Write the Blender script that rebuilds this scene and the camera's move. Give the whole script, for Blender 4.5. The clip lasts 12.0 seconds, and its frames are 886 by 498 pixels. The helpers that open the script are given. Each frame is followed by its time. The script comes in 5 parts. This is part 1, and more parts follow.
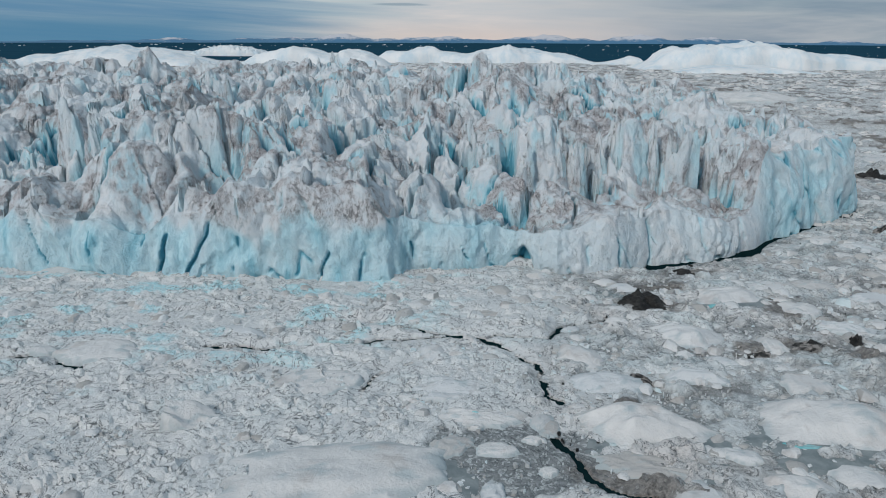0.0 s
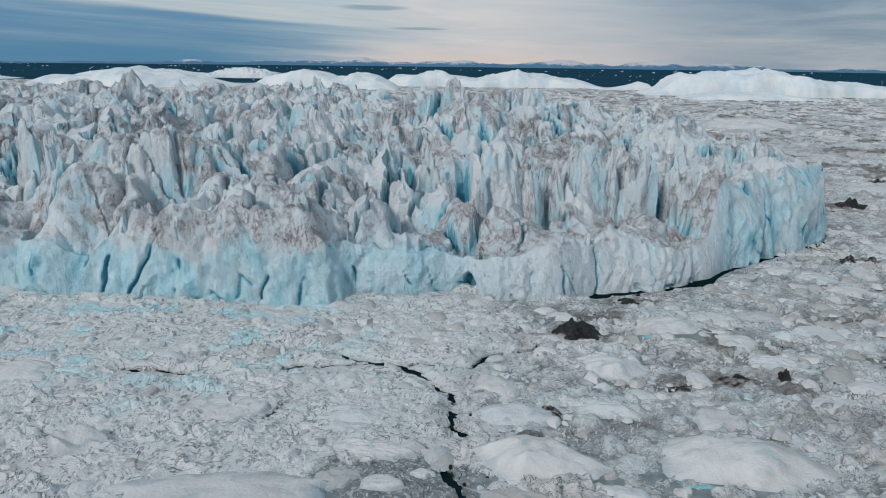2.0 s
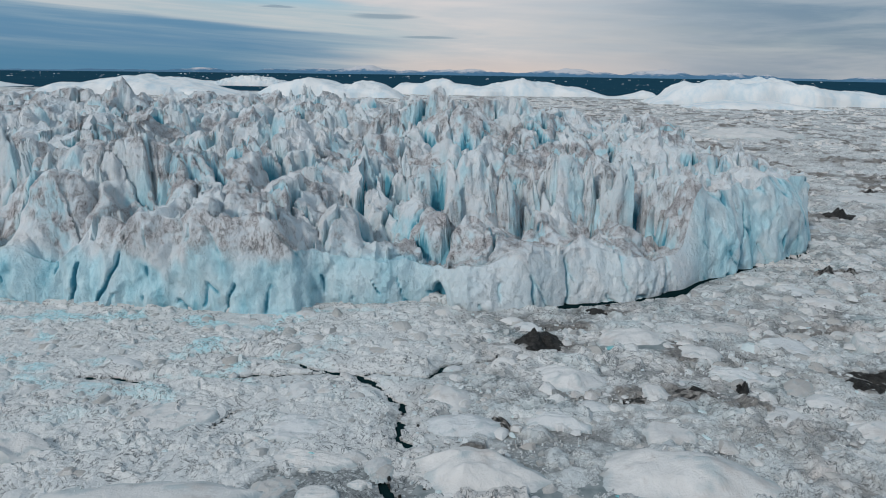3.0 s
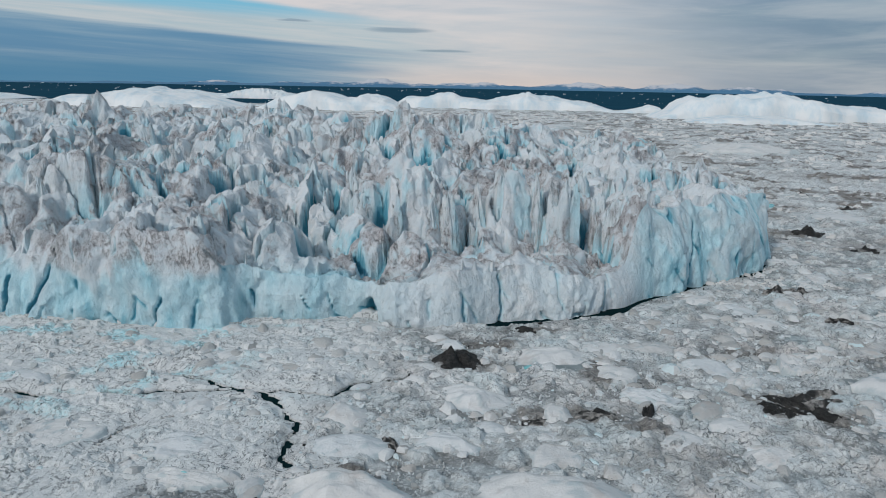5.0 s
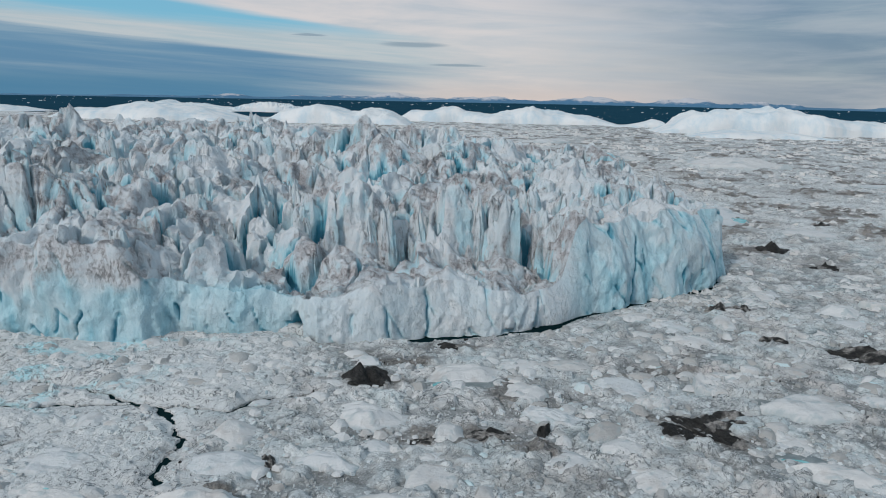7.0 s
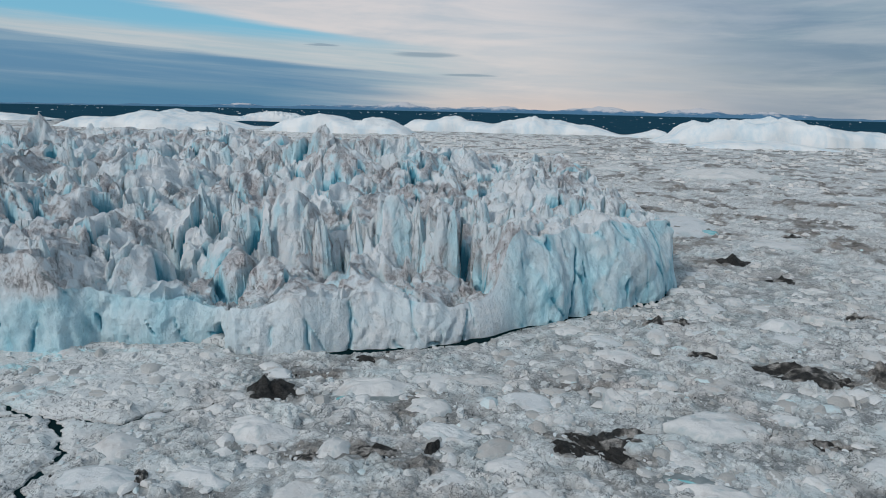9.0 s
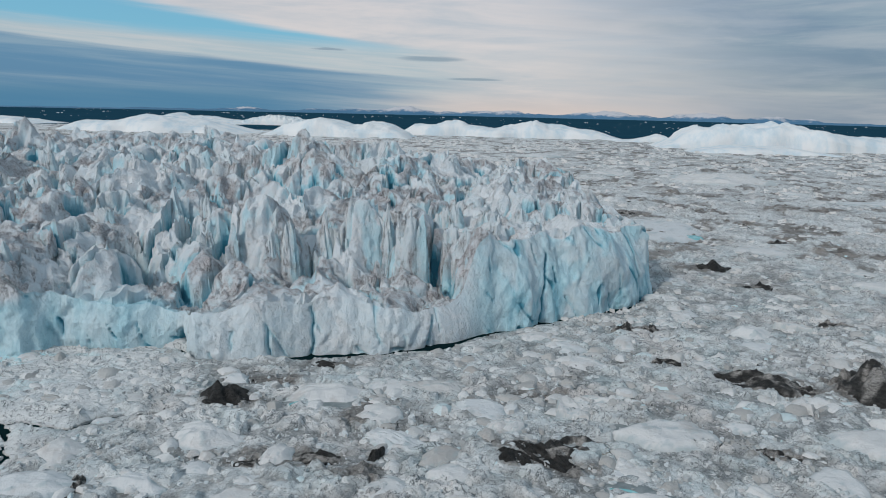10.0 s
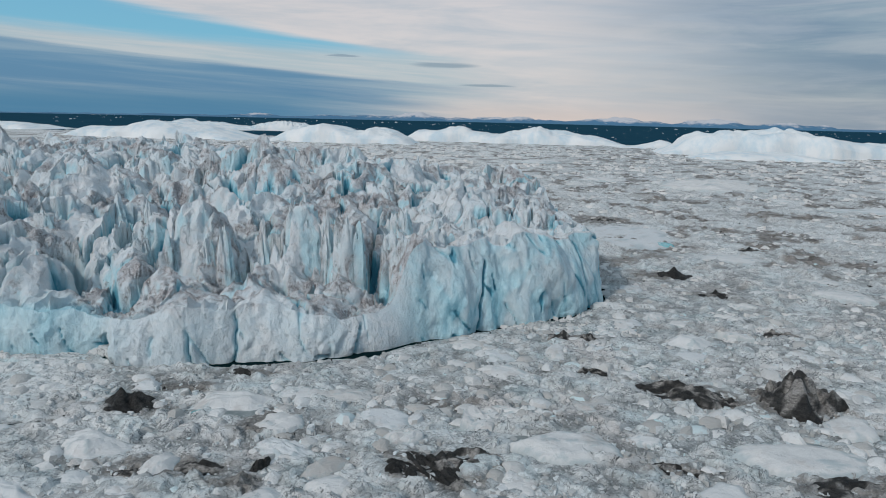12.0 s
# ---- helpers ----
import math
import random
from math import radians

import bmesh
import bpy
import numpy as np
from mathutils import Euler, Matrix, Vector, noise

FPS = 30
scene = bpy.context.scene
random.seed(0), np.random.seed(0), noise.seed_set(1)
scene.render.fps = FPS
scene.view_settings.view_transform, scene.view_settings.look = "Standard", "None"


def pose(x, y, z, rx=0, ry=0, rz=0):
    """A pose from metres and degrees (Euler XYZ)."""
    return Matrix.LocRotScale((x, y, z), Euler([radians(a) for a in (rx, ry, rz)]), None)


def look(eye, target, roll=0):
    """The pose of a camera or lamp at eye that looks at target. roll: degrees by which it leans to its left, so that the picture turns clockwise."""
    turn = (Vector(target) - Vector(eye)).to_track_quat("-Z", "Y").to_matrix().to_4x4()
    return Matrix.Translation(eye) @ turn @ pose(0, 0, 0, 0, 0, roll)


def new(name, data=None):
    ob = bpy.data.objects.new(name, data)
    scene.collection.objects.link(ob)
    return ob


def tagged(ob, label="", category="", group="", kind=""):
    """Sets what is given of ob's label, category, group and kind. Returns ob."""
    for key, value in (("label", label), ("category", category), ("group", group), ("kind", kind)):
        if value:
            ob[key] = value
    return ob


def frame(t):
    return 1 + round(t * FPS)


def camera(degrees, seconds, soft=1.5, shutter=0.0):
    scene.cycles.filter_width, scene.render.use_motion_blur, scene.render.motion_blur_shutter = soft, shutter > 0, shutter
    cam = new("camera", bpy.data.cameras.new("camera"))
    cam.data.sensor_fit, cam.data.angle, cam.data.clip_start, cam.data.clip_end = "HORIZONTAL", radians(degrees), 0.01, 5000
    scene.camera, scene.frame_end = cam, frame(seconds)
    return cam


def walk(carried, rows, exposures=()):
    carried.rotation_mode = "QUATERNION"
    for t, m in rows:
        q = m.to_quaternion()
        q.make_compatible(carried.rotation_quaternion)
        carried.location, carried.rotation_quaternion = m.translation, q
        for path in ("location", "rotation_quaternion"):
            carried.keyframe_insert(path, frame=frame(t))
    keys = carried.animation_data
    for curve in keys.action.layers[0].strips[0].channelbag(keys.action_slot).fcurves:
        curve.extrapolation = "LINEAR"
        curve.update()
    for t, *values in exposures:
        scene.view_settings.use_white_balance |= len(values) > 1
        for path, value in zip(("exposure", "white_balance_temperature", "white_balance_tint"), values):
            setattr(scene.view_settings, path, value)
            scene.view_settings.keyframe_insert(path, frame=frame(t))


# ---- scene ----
cam = camera(66.0, 12.0, soft=1.0)
PATH = [
    (0, (16.349, 1.088, 39.91), (16.302, 2.997, 39.315), 0.2),
    (0.5, (19.196, 1.425, 40.038), (19.139, 3.34, 39.463), 0.4),
    (1, (22.348, 1.795, 40.165), (22.281, 3.714, 39.607), 0.5),
    (1.5, (25.558, 2.071, 40.293), (25.478, 3.994, 39.747), 0.6),
    (2, (28.893, 2.398, 40.407), (28.803, 4.323, 39.874), 0.7),
    (2.5, (32.242, 2.732, 40.503), (32.14, 4.66, 39.982), 0.7),
    (3, (35.889, 3.162, 40.601), (35.774, 5.092, 40.09), 0.8),
    (5, (50.283, 5.117, 41.235), (50.128, 7.053, 40.759), 1.0),
    (5.5, (53.966, 5.571, 41.311), (53.801, 7.509, 40.845), 1.1),
    (6, (57.787, 6.149, 41.395), (57.612, 8.088, 40.939), 1.1),
    (6.5, (61.558, 6.812, 41.513), (61.373, 8.752, 41.064), 1.1),
    (7, (65.365, 7.553, 41.563), (65.172, 9.495, 41.124), 1.1),
    (9, (80.444, 10.609, 41.971), (80.218, 12.553, 41.558), 1.2),
    (9.5, (84.07, 11.275, 42.11), (83.835, 13.219, 41.703), 1.2),
    (10, (87.745, 12.052, 42.232), (87.503, 13.996, 41.83), 1.3),
    (10.5, (91.436, 12.838, 42.325), (91.184, 14.782, 41.928), 1.3),
    (11, (95.2, 13.717, 42.378), (94.941, 15.661, 41.985), 1.3),
    (11.5, (98.837, 14.612, 42.392), (98.569, 16.556, 42.004), 1.3),
    (12, (102.673, 15.672, 42.409), (102.394, 17.615, 42.023), 1.3),
]
walk(cam, [(t, look(eye, target, roll)) for t, eye, target, roll in PATH])

# ---- world, sun, exposure ----
SUN_AZ, SUN_EL = radians(-146), radians(35)          # from the left and behind, through thin cloud
world = bpy.data.worlds.new("sky_world")
scene.world = world
world.use_nodes = True


class Nodes:
    """A short hand for node trees."""

    def __init__(self, tree):
        self.tree = tree
        tree.nodes.clear()

    def add(self, kind, ins=None, **props):
        n = self.tree.nodes.new(kind)
        for k, v in props.items():
            setattr(n, k, v)
        for k, v in (ins or {}).items():
            if isinstance(v, bpy.types.NodeSocket):
                self.tree.links.new(v, n.inputs[k])
            else:
                n.inputs[k].default_value = v
        return n

    def math(self, op, a, b=0.0, c=0.0, clamp=False):
        n = self.add("ShaderNodeMath", {0: a, 1: b, 2: c}, operation=op, use_clamp=clamp)
        return n.outputs[0]

    def ramp(self, fac, lo, hi, a=0.0, b=1.0):
        n = self.add("ShaderNodeMapRange", {"Value": fac, "From Min": lo, "From Max": hi, "To Min": a, "To Max": b},
                     interpolation_type="SMOOTHSTEP")
        return n.outputs[0]

    def mix(self, fac, a, b):
        n = self.add("ShaderNodeMix", data_type="RGBA")
        for i, v in ((0, fac), (6, a), (7, b)):
            if isinstance(v, bpy.types.NodeSocket):
                self.tree.links.new(v, n.inputs[i])
            elif i == 0:
                n.inputs[0].default_value = v
            else:
                n.inputs[i].default_value = (*v, 1.0)
        return n.outputs[2]

    def noise(self, vec, scale, detail=4.0, rough=0.55, distort=0.0, w=None):
        ins = {"Vector": vec, "Scale": scale, "Detail": detail, "Roughness": rough, "Distortion": distort}
        return self.add("ShaderNodeTexNoise", ins).outputs[0]

    def attr(self, name):
        return self.add("ShaderNodeAttribute", attribute_name=name).outputs["Fac"]


# sky: a clear part, a grey-blue bank low on the left, thin cream cloud, grey cloud on the right
w = Nodes(world.node_tree)
way = w.add("ShaderNodeTexCoord").outputs["Generated"]
sep = w.add("ShaderNodeSeparateXYZ", {0: way})
az = w.math("ARCTAN2", sep.outputs[0], sep.outputs[1])
el = sep.outputs[2]
sky = w.add("ShaderNodeTexSky", sky_type="NISHITA", sun_disc=False, sun_elevation=SUN_EL, sun_rotation=SUN_AZ,
            air_density=1.0, dust_density=1.5, ozone_density=1.5)
flat = w.add("ShaderNodeCombineXYZ", {0: az, 1: w.math("MULTIPLY", el, 8.0), 2: 0.0}).outputs[0]
thin = w.add("ShaderNodeCombineXYZ", {0: az, 1: w.math("MULTIPLY", w.math("ADD", el, w.math("MULTIPLY", az, 0.05)), 22.0), 2: 3.0}).outputs[0]
n_thin = w.noise(thin, 2.6, 6.0, 0.55, 0.3)
n_flat = w.noise(flat, 3.0, 6.0, 0.6, 0.4)
n_fine = w.noise(thin, 6.0, 5.0, 0.6, 0.5)


def line(at, slope, az0, wobble):
    """How far the ray is above a cloud edge that rises to the left."""
    e = w.math("ADD", at, w.math("MULTIPLY", w.math("SUBTRACT", az0, az), slope))
    return w.math("SUBTRACT", w.math("ADD", el, w.math("MULTIPLY", w.math("SUBTRACT", n_thin, 0.5), wobble)), e)


clear = w.mix(w.ramp(el, 0.0, 0.35), (0.18, 0.48, 0.64), (0.11, 0.31, 0.54))
cream = w.mix(w.ramp(w.math("ADD", w.math("MULTIPLY", n_flat, 0.75), w.math("MULTIPLY", n_thin, 0.25)), 0.38, 0.62), (0.46, 0.50, 0.55), (0.65, 0.61, 0.61))
grey = w.mix(w.ramp(w.math("ADD", w.math("MULTIPLY", n_flat, 0.75), w.math("MULTIPLY", n_thin, 0.25)), 0.38, 0.62), (0.13, 0.21, 0.31), (0.24, 0.32, 0.39))
bank = w.mix(w.ramp(n_thin, 0.35, 0.7), (0.08, 0.22, 0.38), (0.22, 0.34, 0.45))
pale = w.mix(w.ramp(n_fine, 0.3, 0.7), (0.38, 0.48, 0.54), (0.50, 0.54, 0.57))
# high cream cloud, clear wedge below it, pale strip, then the bank
col = w.mix(w.ramp(line(0.080, 0.14, -0.22, 0.03), -0.006, 0.012), clear, cream)
col = w.mix(w.ramp(line(0.080, 0.035, -0.22, 0.02), 0.010, -0.008), col, pale)
col = w.mix(w.ramp(w.math("ADD", az, w.math("MULTIPLY", n_flat, 0.2)), -0.12, 0.08), col, cream)
low = w.math("MULTIPLY", w.ramp(line(0.0725, 0.075, -0.6, 0.016), 0.003, -0.004), w.ramp(w.math("ADD", az, w.math("MULTIPLY", n_thin, 0.3)), 0.12, -0.25))
col = w.mix(low, col, bank)
deep = w.math("MULTIPLY", w.ramp(el, 0.032, 0.010), w.ramp(w.math("ADD", az, w.math("MULTIPLY", n_fine, 0.25)), 0.0, -0.35))
col = w.mix(w.math("MULTIPLY", deep, 0.85), col, (0.06, 0.21, 0.36))
# grey cloud on the right
right = w.ramp(w.math("ADD", w.math("ADD", az, w.math("MULTIPLY", el, 0.6)), w.math("MULTIPLY", w.math("SUBTRACT", n_flat, 0.5), 0.5)), 0.02, 0.42)
patch = w.math("MULTIPLY", w.ramp(w.noise(flat, 5.0, 7.0, 0.6, 0.6), 0.36, 0.60, 0.76, 1.0), w.ramp(el, 0.0, 0.07, 0.8, 1.0))
col = w.mix(w.math("MULTIPLY", right, patch), col, grey)
# warm glow along the horizon ahead
glow = w.math("MULTIPLY", w.ramp(el, 0.03, -0.005), w.math("MULTIPLY", w.ramp(az, -0.3, -0.02), w.ramp(az, 0.32, 0.06)))
col = w.mix(w.math("MULTIPLY", glow, 0.6), col, (0.74, 0.60, 0.53))
# lens-shaped small clouds ahead
for caz, cel, wide, tall in ((-0.145, 0.0690, 0.048, 0.0042), (-0.085, 0.0412, 0.040, 0.0022), (-0.29, 0.078, 0.025, 0.0016)):
    dx = w.math("DIVIDE", w.math("SUBTRACT", az, caz), wide)
    dy = w.math("DIVIDE", w.math("SUBTRACT", w.math("ADD", el, w.math("MULTIPLY", w.math("SUBTRACT", n_fine, 0.5), 0.006)), cel), tall)
    rr = w.math("ADD", w.math("MULTIPLY", dx, dx), w.math("MULTIPLY", dy, dy))
    col = w.mix(w.math("MULTIPLY", w.ramp(rr, 1.4, 0.2), 0.85), col, (0.22, 0.30, 0.38))
# overhead the thin cloud closes
high = w.ramp(el, 0.2, 0.45)
col = w.mix(w.math("MULTIPLY", high, 0.8), col, w.mix(n_flat, (0.29, 0.41, 0.51), (0.43, 0.53, 0.60)))
air = w.add("ShaderNodeBackground", {"Color": sky.outputs[0], "Strength": 0.015})
cloud = w.add("ShaderNodeBackground", {"Color": col, "Strength": 1.0})
both = w.add("ShaderNodeAddShader", {0: air.outputs[0], 1: cloud.outputs[0]})
w.add("ShaderNodeOutputWorld", {"Surface": both.outputs[0]})

sun = new("sun", bpy.data.lights.new("sun", "SUN"))
sun.data.energy, sun.data.angle, sun.data.color = 1.6, radians(6), (1.0, 0.95, 0.90)
sun_way = Vector((math.sin(SUN_AZ) * math.cos(SUN_EL), math.cos(SUN_AZ) * math.cos(SUN_EL), math.sin(SUN_EL)))
sun.matrix_world = look(sun_way * 300, (0, 0, 0))
scene.view_settings.exposure = -0.13


# ---- noise on arrays ----
def hash01(ix, iy, seed):
    with np.errstate(over="ignore"):
        h = ix.astype(np.int32).astype(np.uint32) * np.uint32(374761393) + iy.astype(np.int32).astype(np.uint32) * np.uint32(668265263) + np.uint32(seed * 974634777 % 2 ** 32)
        h = (h ^ (h >> np.uint32(13))) * np.uint32(1274126177)
        h = (h ^ (h >> np.uint32(16))) * np.uint32(2246822519)
    return ((h ^ (h >> np.uint32(15))) & np.uint32(0xFFFFFF)).astype(np.float32) / np.float32(0x1000000)


def smooth(a, lo, hi):
    t = np.clip((a - lo) / (hi - lo), 0, 1)
    return t * t * (3 - 2 * t)


def vnoise(x, y, seed=0):
    """Gradient noise, about -1 to 1."""
    ix, iy = np.floor(x), np.floor(y)
    fx, fy = x - ix, y - iy
    u, v = fx ** 3 * (fx * (fx * 6 - 15) + 10), fy ** 3 * (fy * (fy * 6 - 15) + 10)
    out = 0
    for ox in (0, 1):
        for oy in (0, 1):
            a = hash01(ix + ox, iy + oy, seed) * 2 * np.pi
            g = np.cos(a) * (fx - ox) + np.sin(a) * (fy - oy)
            out = out + g * (u if ox else 1 - u) * (v if oy else 1 - v)
    return out * 1.5


def fbm(x, y, seed=0, octaves=4, gain=0.5):
    out, amp = 0, 1.0
    for i in range(octaves):
        out = out + amp * vnoise(x * 2 ** i + 17.3 * i, y * 2 ** i - 9.1 * i, seed + i)
        amp *= gain
    return out


def ridged(x, y, seed=0, octaves=4):
    out, amp = 0, 0.55
    for i in range(octaves):
        out = out + amp * (1 - np.abs(vnoise(x * 2 ** i + 5.7 * i, y * 2 ** i, seed + i)))
        amp *= 0.5
    return out


def cells(x, y, seed=0):
    """Nearest and second distance, the way from the nearest point, and its own numbers."""
    ix, iy = np.floor(x), np.floor(y)
    f1 = np.full(x.shape, 9.0)
    f2 = np.full(x.shape, 9.0)
    dx, dy, kx, ky = (np.zeros(x.shape) for _ in range(4))
    for ox in (-1, 0, 1):
        for oy in (-1, 0, 1):
            cx, cy = ix + ox, iy + oy
            px = cx + 0.1 + 0.8 * hash01(cx, cy, seed)
            py = cy + 0.1 + 0.8 * hash01(cx, cy, seed + 1)
            d = np.hypot(x - px, y - py)
            near = d < f1
            f2 = np.where(near, f1, np.minimum(f2, d))
            dx, dy = np.where(near, x - px, dx), np.where(near, y - py, dy)
            kx, ky = np.where(near, cx, kx), np.where(near, cy, ky)
            f1 = np.where(near, d, f1)
    r = [hash01(kx, ky, seed + 2 + i) for i in range(4)]
    return f1, f2, dx, dy, r


def peaks(x, y, seed, size, tall):
    """Pyramids with few faces, each its own: the highest at every place, and how near a valley is."""
    gx, gy = x / size, y / size
    ix, iy = np.floor(gx), np.floor(gy)
    best = np.full(x.shape, -99.0, np.float32)
    second = best.copy()
    for ox in (-1, 0, 1):
        for oy in (-1, 0, 1):
            cx, cy = ix + ox, iy + oy
            r = [hash01(cx, cy, seed + i) for i in range(5)]
            px, py = gx - cx - 0.15 - 0.7 * r[0], gy - cy - 0.15 - 0.7 * r[1]
            fall = 0
            for i in range(4):
                a = r[2] * 6.28 + i * 1.57 + (r[3] - 0.5) * 1.1 * (i % 2)
                k = 0.75 + 1.9 * ((r[4] * (i + 1) * 3.7) % 1.0)
                fall = np.maximum(fall, k * (px * np.cos(a) + py * np.sin(a)))
            h = tall * (0.45 * r[3] + 0.25 * r[0] - fall)
            up = h > best
            second = np.where(up, best, np.maximum(second, h))
            best = np.where(up, h, best)
    return best, best - second


def line_dist(x, y, points):
    """Distance to a broken line."""
    best = np.full(x.shape, 1e9)
    for (ax, ay), (bx, by) in zip(points, points[1:]):
        t = np.clip(((x - ax) * (bx - ax) + (y - ay) * (by - ay)) / ((bx - ax) ** 2 + (by - ay) ** 2), 0, 1)
        best = np.minimum(best, np.hypot(x - ax - t * (bx - ax), y - ay - t * (by - ay)))
    return best


def grid_mesh(name, P, attrs=None, sharp=0):
    """A mesh on an array of points (rows, columns, 3), with point attributes."""
    n, m = P.shape[:2]
    idx = np.arange(n * m).reshape(n, m)
    quads = np.stack([idx[:-1, :-1], idx[:-1, 1:], idx[1:, 1:], idx[1:, :-1]], -1).reshape(-1, 4)
    me = bpy.data.meshes.new(name)
    me.vertices.add(n * m)
    me.vertices.foreach_set("co", P.astype(np.float32).ravel())
    me.loops.add(quads.size)
    me.loops.foreach_set("vertex_index", quads.astype(np.int32).ravel())
    me.polygons.add(len(quads))
    me.polygons.foreach_set("loop_start", np.arange(0, quads.size, 4, dtype=np.int32))
    me.polygons.foreach_set("use_smooth", np.full(len(quads), True))
    me.update(calc_edges=True)
    if sharp:
        me.set_sharp_from_angle(angle=radians(sharp))
    for key, val in (attrs or {}).items():
        a = me.attributes.new(key, "FLOAT", "POINT")
        a.data.foreach_set("value", val.astype(np.float32).ravel())
    return me


# ---- materials ----
def material(name):
    m = bpy.data.materials.new(name)
    m.use_nodes = True
    n = Nodes(m.node_tree)
    out = n.add("ShaderNodeOutputMaterial")
    return m, n, out


def surface(n, out, colour, rough, height=None, strength=0.3, distance=0.1, spec=0.35):
    b = n.add("ShaderNodeBsdfPrincipled", {"Roughness": rough, "Specular IOR Level": spec})
    if isinstance(colour, bpy.types.NodeSocket):
        n.tree.links.new(colour, b.inputs["Base Color"])
    else:
        b.inputs["Base Color"].default_value = (*colour, 1)
    if height is not None:
        bump = n.add("ShaderNodeBump", {"Height": height, "Strength": strength, "Distance": distance})
        n.tree.links.new(bump.outputs[0], b.inputs["Normal"])
    n.tree.links.new(b.outputs[0], out.inputs[0])
    return b


def iceberg_material(name):
    m, n, out = material(name)
    pos = n.add("ShaderNodeNewGeometry").outputs["Position"]
    big = n.noise(pos, 0.07, 5, 0.6, 0.6)
    mid = n.noise(pos, 0.35, 6, 0.62, 0.5)
    fine = n.noise(pos, 1.7, 6, 0.68)
    squash = n.add("ShaderNodeMapping", {0: pos, 2: (0.12, 0.35, 0.0), 3: (1.0, 1.0, 0.45)}).outputs[0]
    flute = n.noise(squash, 0.8, 7, 0.66, 0.5)
    bare_shade, dirt = n.attr("bare_shade"), n.attr("dirt")
    snow = n.mix(n.ramp(mid, 0.3, 0.7), (0.655, 0.705, 0.735), (0.805, 0.80, 0.80))
    snow = n.mix(n.math("MULTIPLY", n.ramp(big, 0.42, 0.62), 0.45), snow, (0.62, 0.71, 0.755))
    # bare ice blue; its mask also holds painted shade in gaps and on right sides
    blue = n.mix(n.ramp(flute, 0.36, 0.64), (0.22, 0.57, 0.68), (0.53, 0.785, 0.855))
    col = n.mix(n.math("MULTIPLY", bare_shade, n.ramp(flute, 0.25, 0.6, 0.6, 1.0), clamp=True), snow, blue)
    # pits, clefts and cave: deeper blue, partly shade put into the colour
    col = n.mix(n.ramp(n.math("ADD", bare_shade, n.math("MULTIPLY", mid, 0.5)), 1.05, 1.45), col, (0.09, 0.34, 0.45))
    # silt: a mauve-grey wash with darker specks and a net of filled cracks
    wash = n.math("MULTIPLY", dirt, n.ramp(n.math("ADD", n.math("MULTIPLY", mid, 0.7), n.math("MULTIPLY", big, 0.4)), 0.42, 0.66), clamp=True)
    col = n.mix(n.math("MULTIPLY", wash, 0.65), col, (0.49, 0.445, 0.45))
    speck = n.math("MULTIPLY", dirt, n.math("MULTIPLY", n.ramp(mid, 0.47, 0.66), n.ramp(n.noise(squash, 1.6, 8, 0.75, 1.2), 0.48, 0.64)), clamp=True)
    col = n.mix(n.math("MULTIPLY", speck, 0.85), col, n.mix(fine, (0.12, 0.105, 0.105), (0.27, 0.24, 0.24)))
    net = n.math("ABSOLUTE", n.math("SUBTRACT", n.noise(squash, 0.5, 6, 0.62, 1.6), 0.5))
    net2 = n.math("ABSOLUTE", n.math("SUBTRACT", n.noise(squash, 1.3, 5, 0.6, 1.4), 0.5))
    crack = n.math("MULTIPLY", n.math("MULTIPLY", n.ramp(net, 0.012, 0.002), n.ramp(dirt, 0.05, 0.5, 0.4, 1.0)), n.ramp(mid, 0.42, 0.58, 0.0, 0.85))
    crack = n.math("MAXIMUM", crack, n.math("MULTIPLY", n.ramp(net2, 0.018, 0.003), n.math("MULTIPLY", n.ramp(dirt, 0.1, 0.8, 0.05, 0.85), n.ramp(mid, 0.38, 0.56))))
    crack = n.math("MULTIPLY", crack, n.ramp(bare_shade, 0.0, 0.8, 1.0, 0.45))
    col = n.mix(crack, col, n.mix(n.ramp(dirt, 0.1, 0.6), (0.24, 0.38, 0.43), (0.19, 0.17, 0.17)))
    plates = n.add("ShaderNodeTexVoronoi", {"Vector": n.add("ShaderNodeMapping", {0: pos, 2: (0.3, 0.5, 0.4), 3: (1.0, 1.0, 0.5)}).outputs[0], "Scale": 0.6}, feature="F1")
    hgt = n.math("ADD", n.math("MULTIPLY", flute, 0.6), n.math("ADD", n.math("MULTIPLY", fine, 0.42), n.math("MULTIPLY", plates.outputs["Distance"], 0.3)))
    hgt = n.math("SUBTRACT", hgt, n.math("MULTIPLY", crack, 0.25))
    surface(n, out, col, n.ramp(bare_shade, 0, 1, 0.7, 0.45), hgt, 1.0, 0.75)
    return m


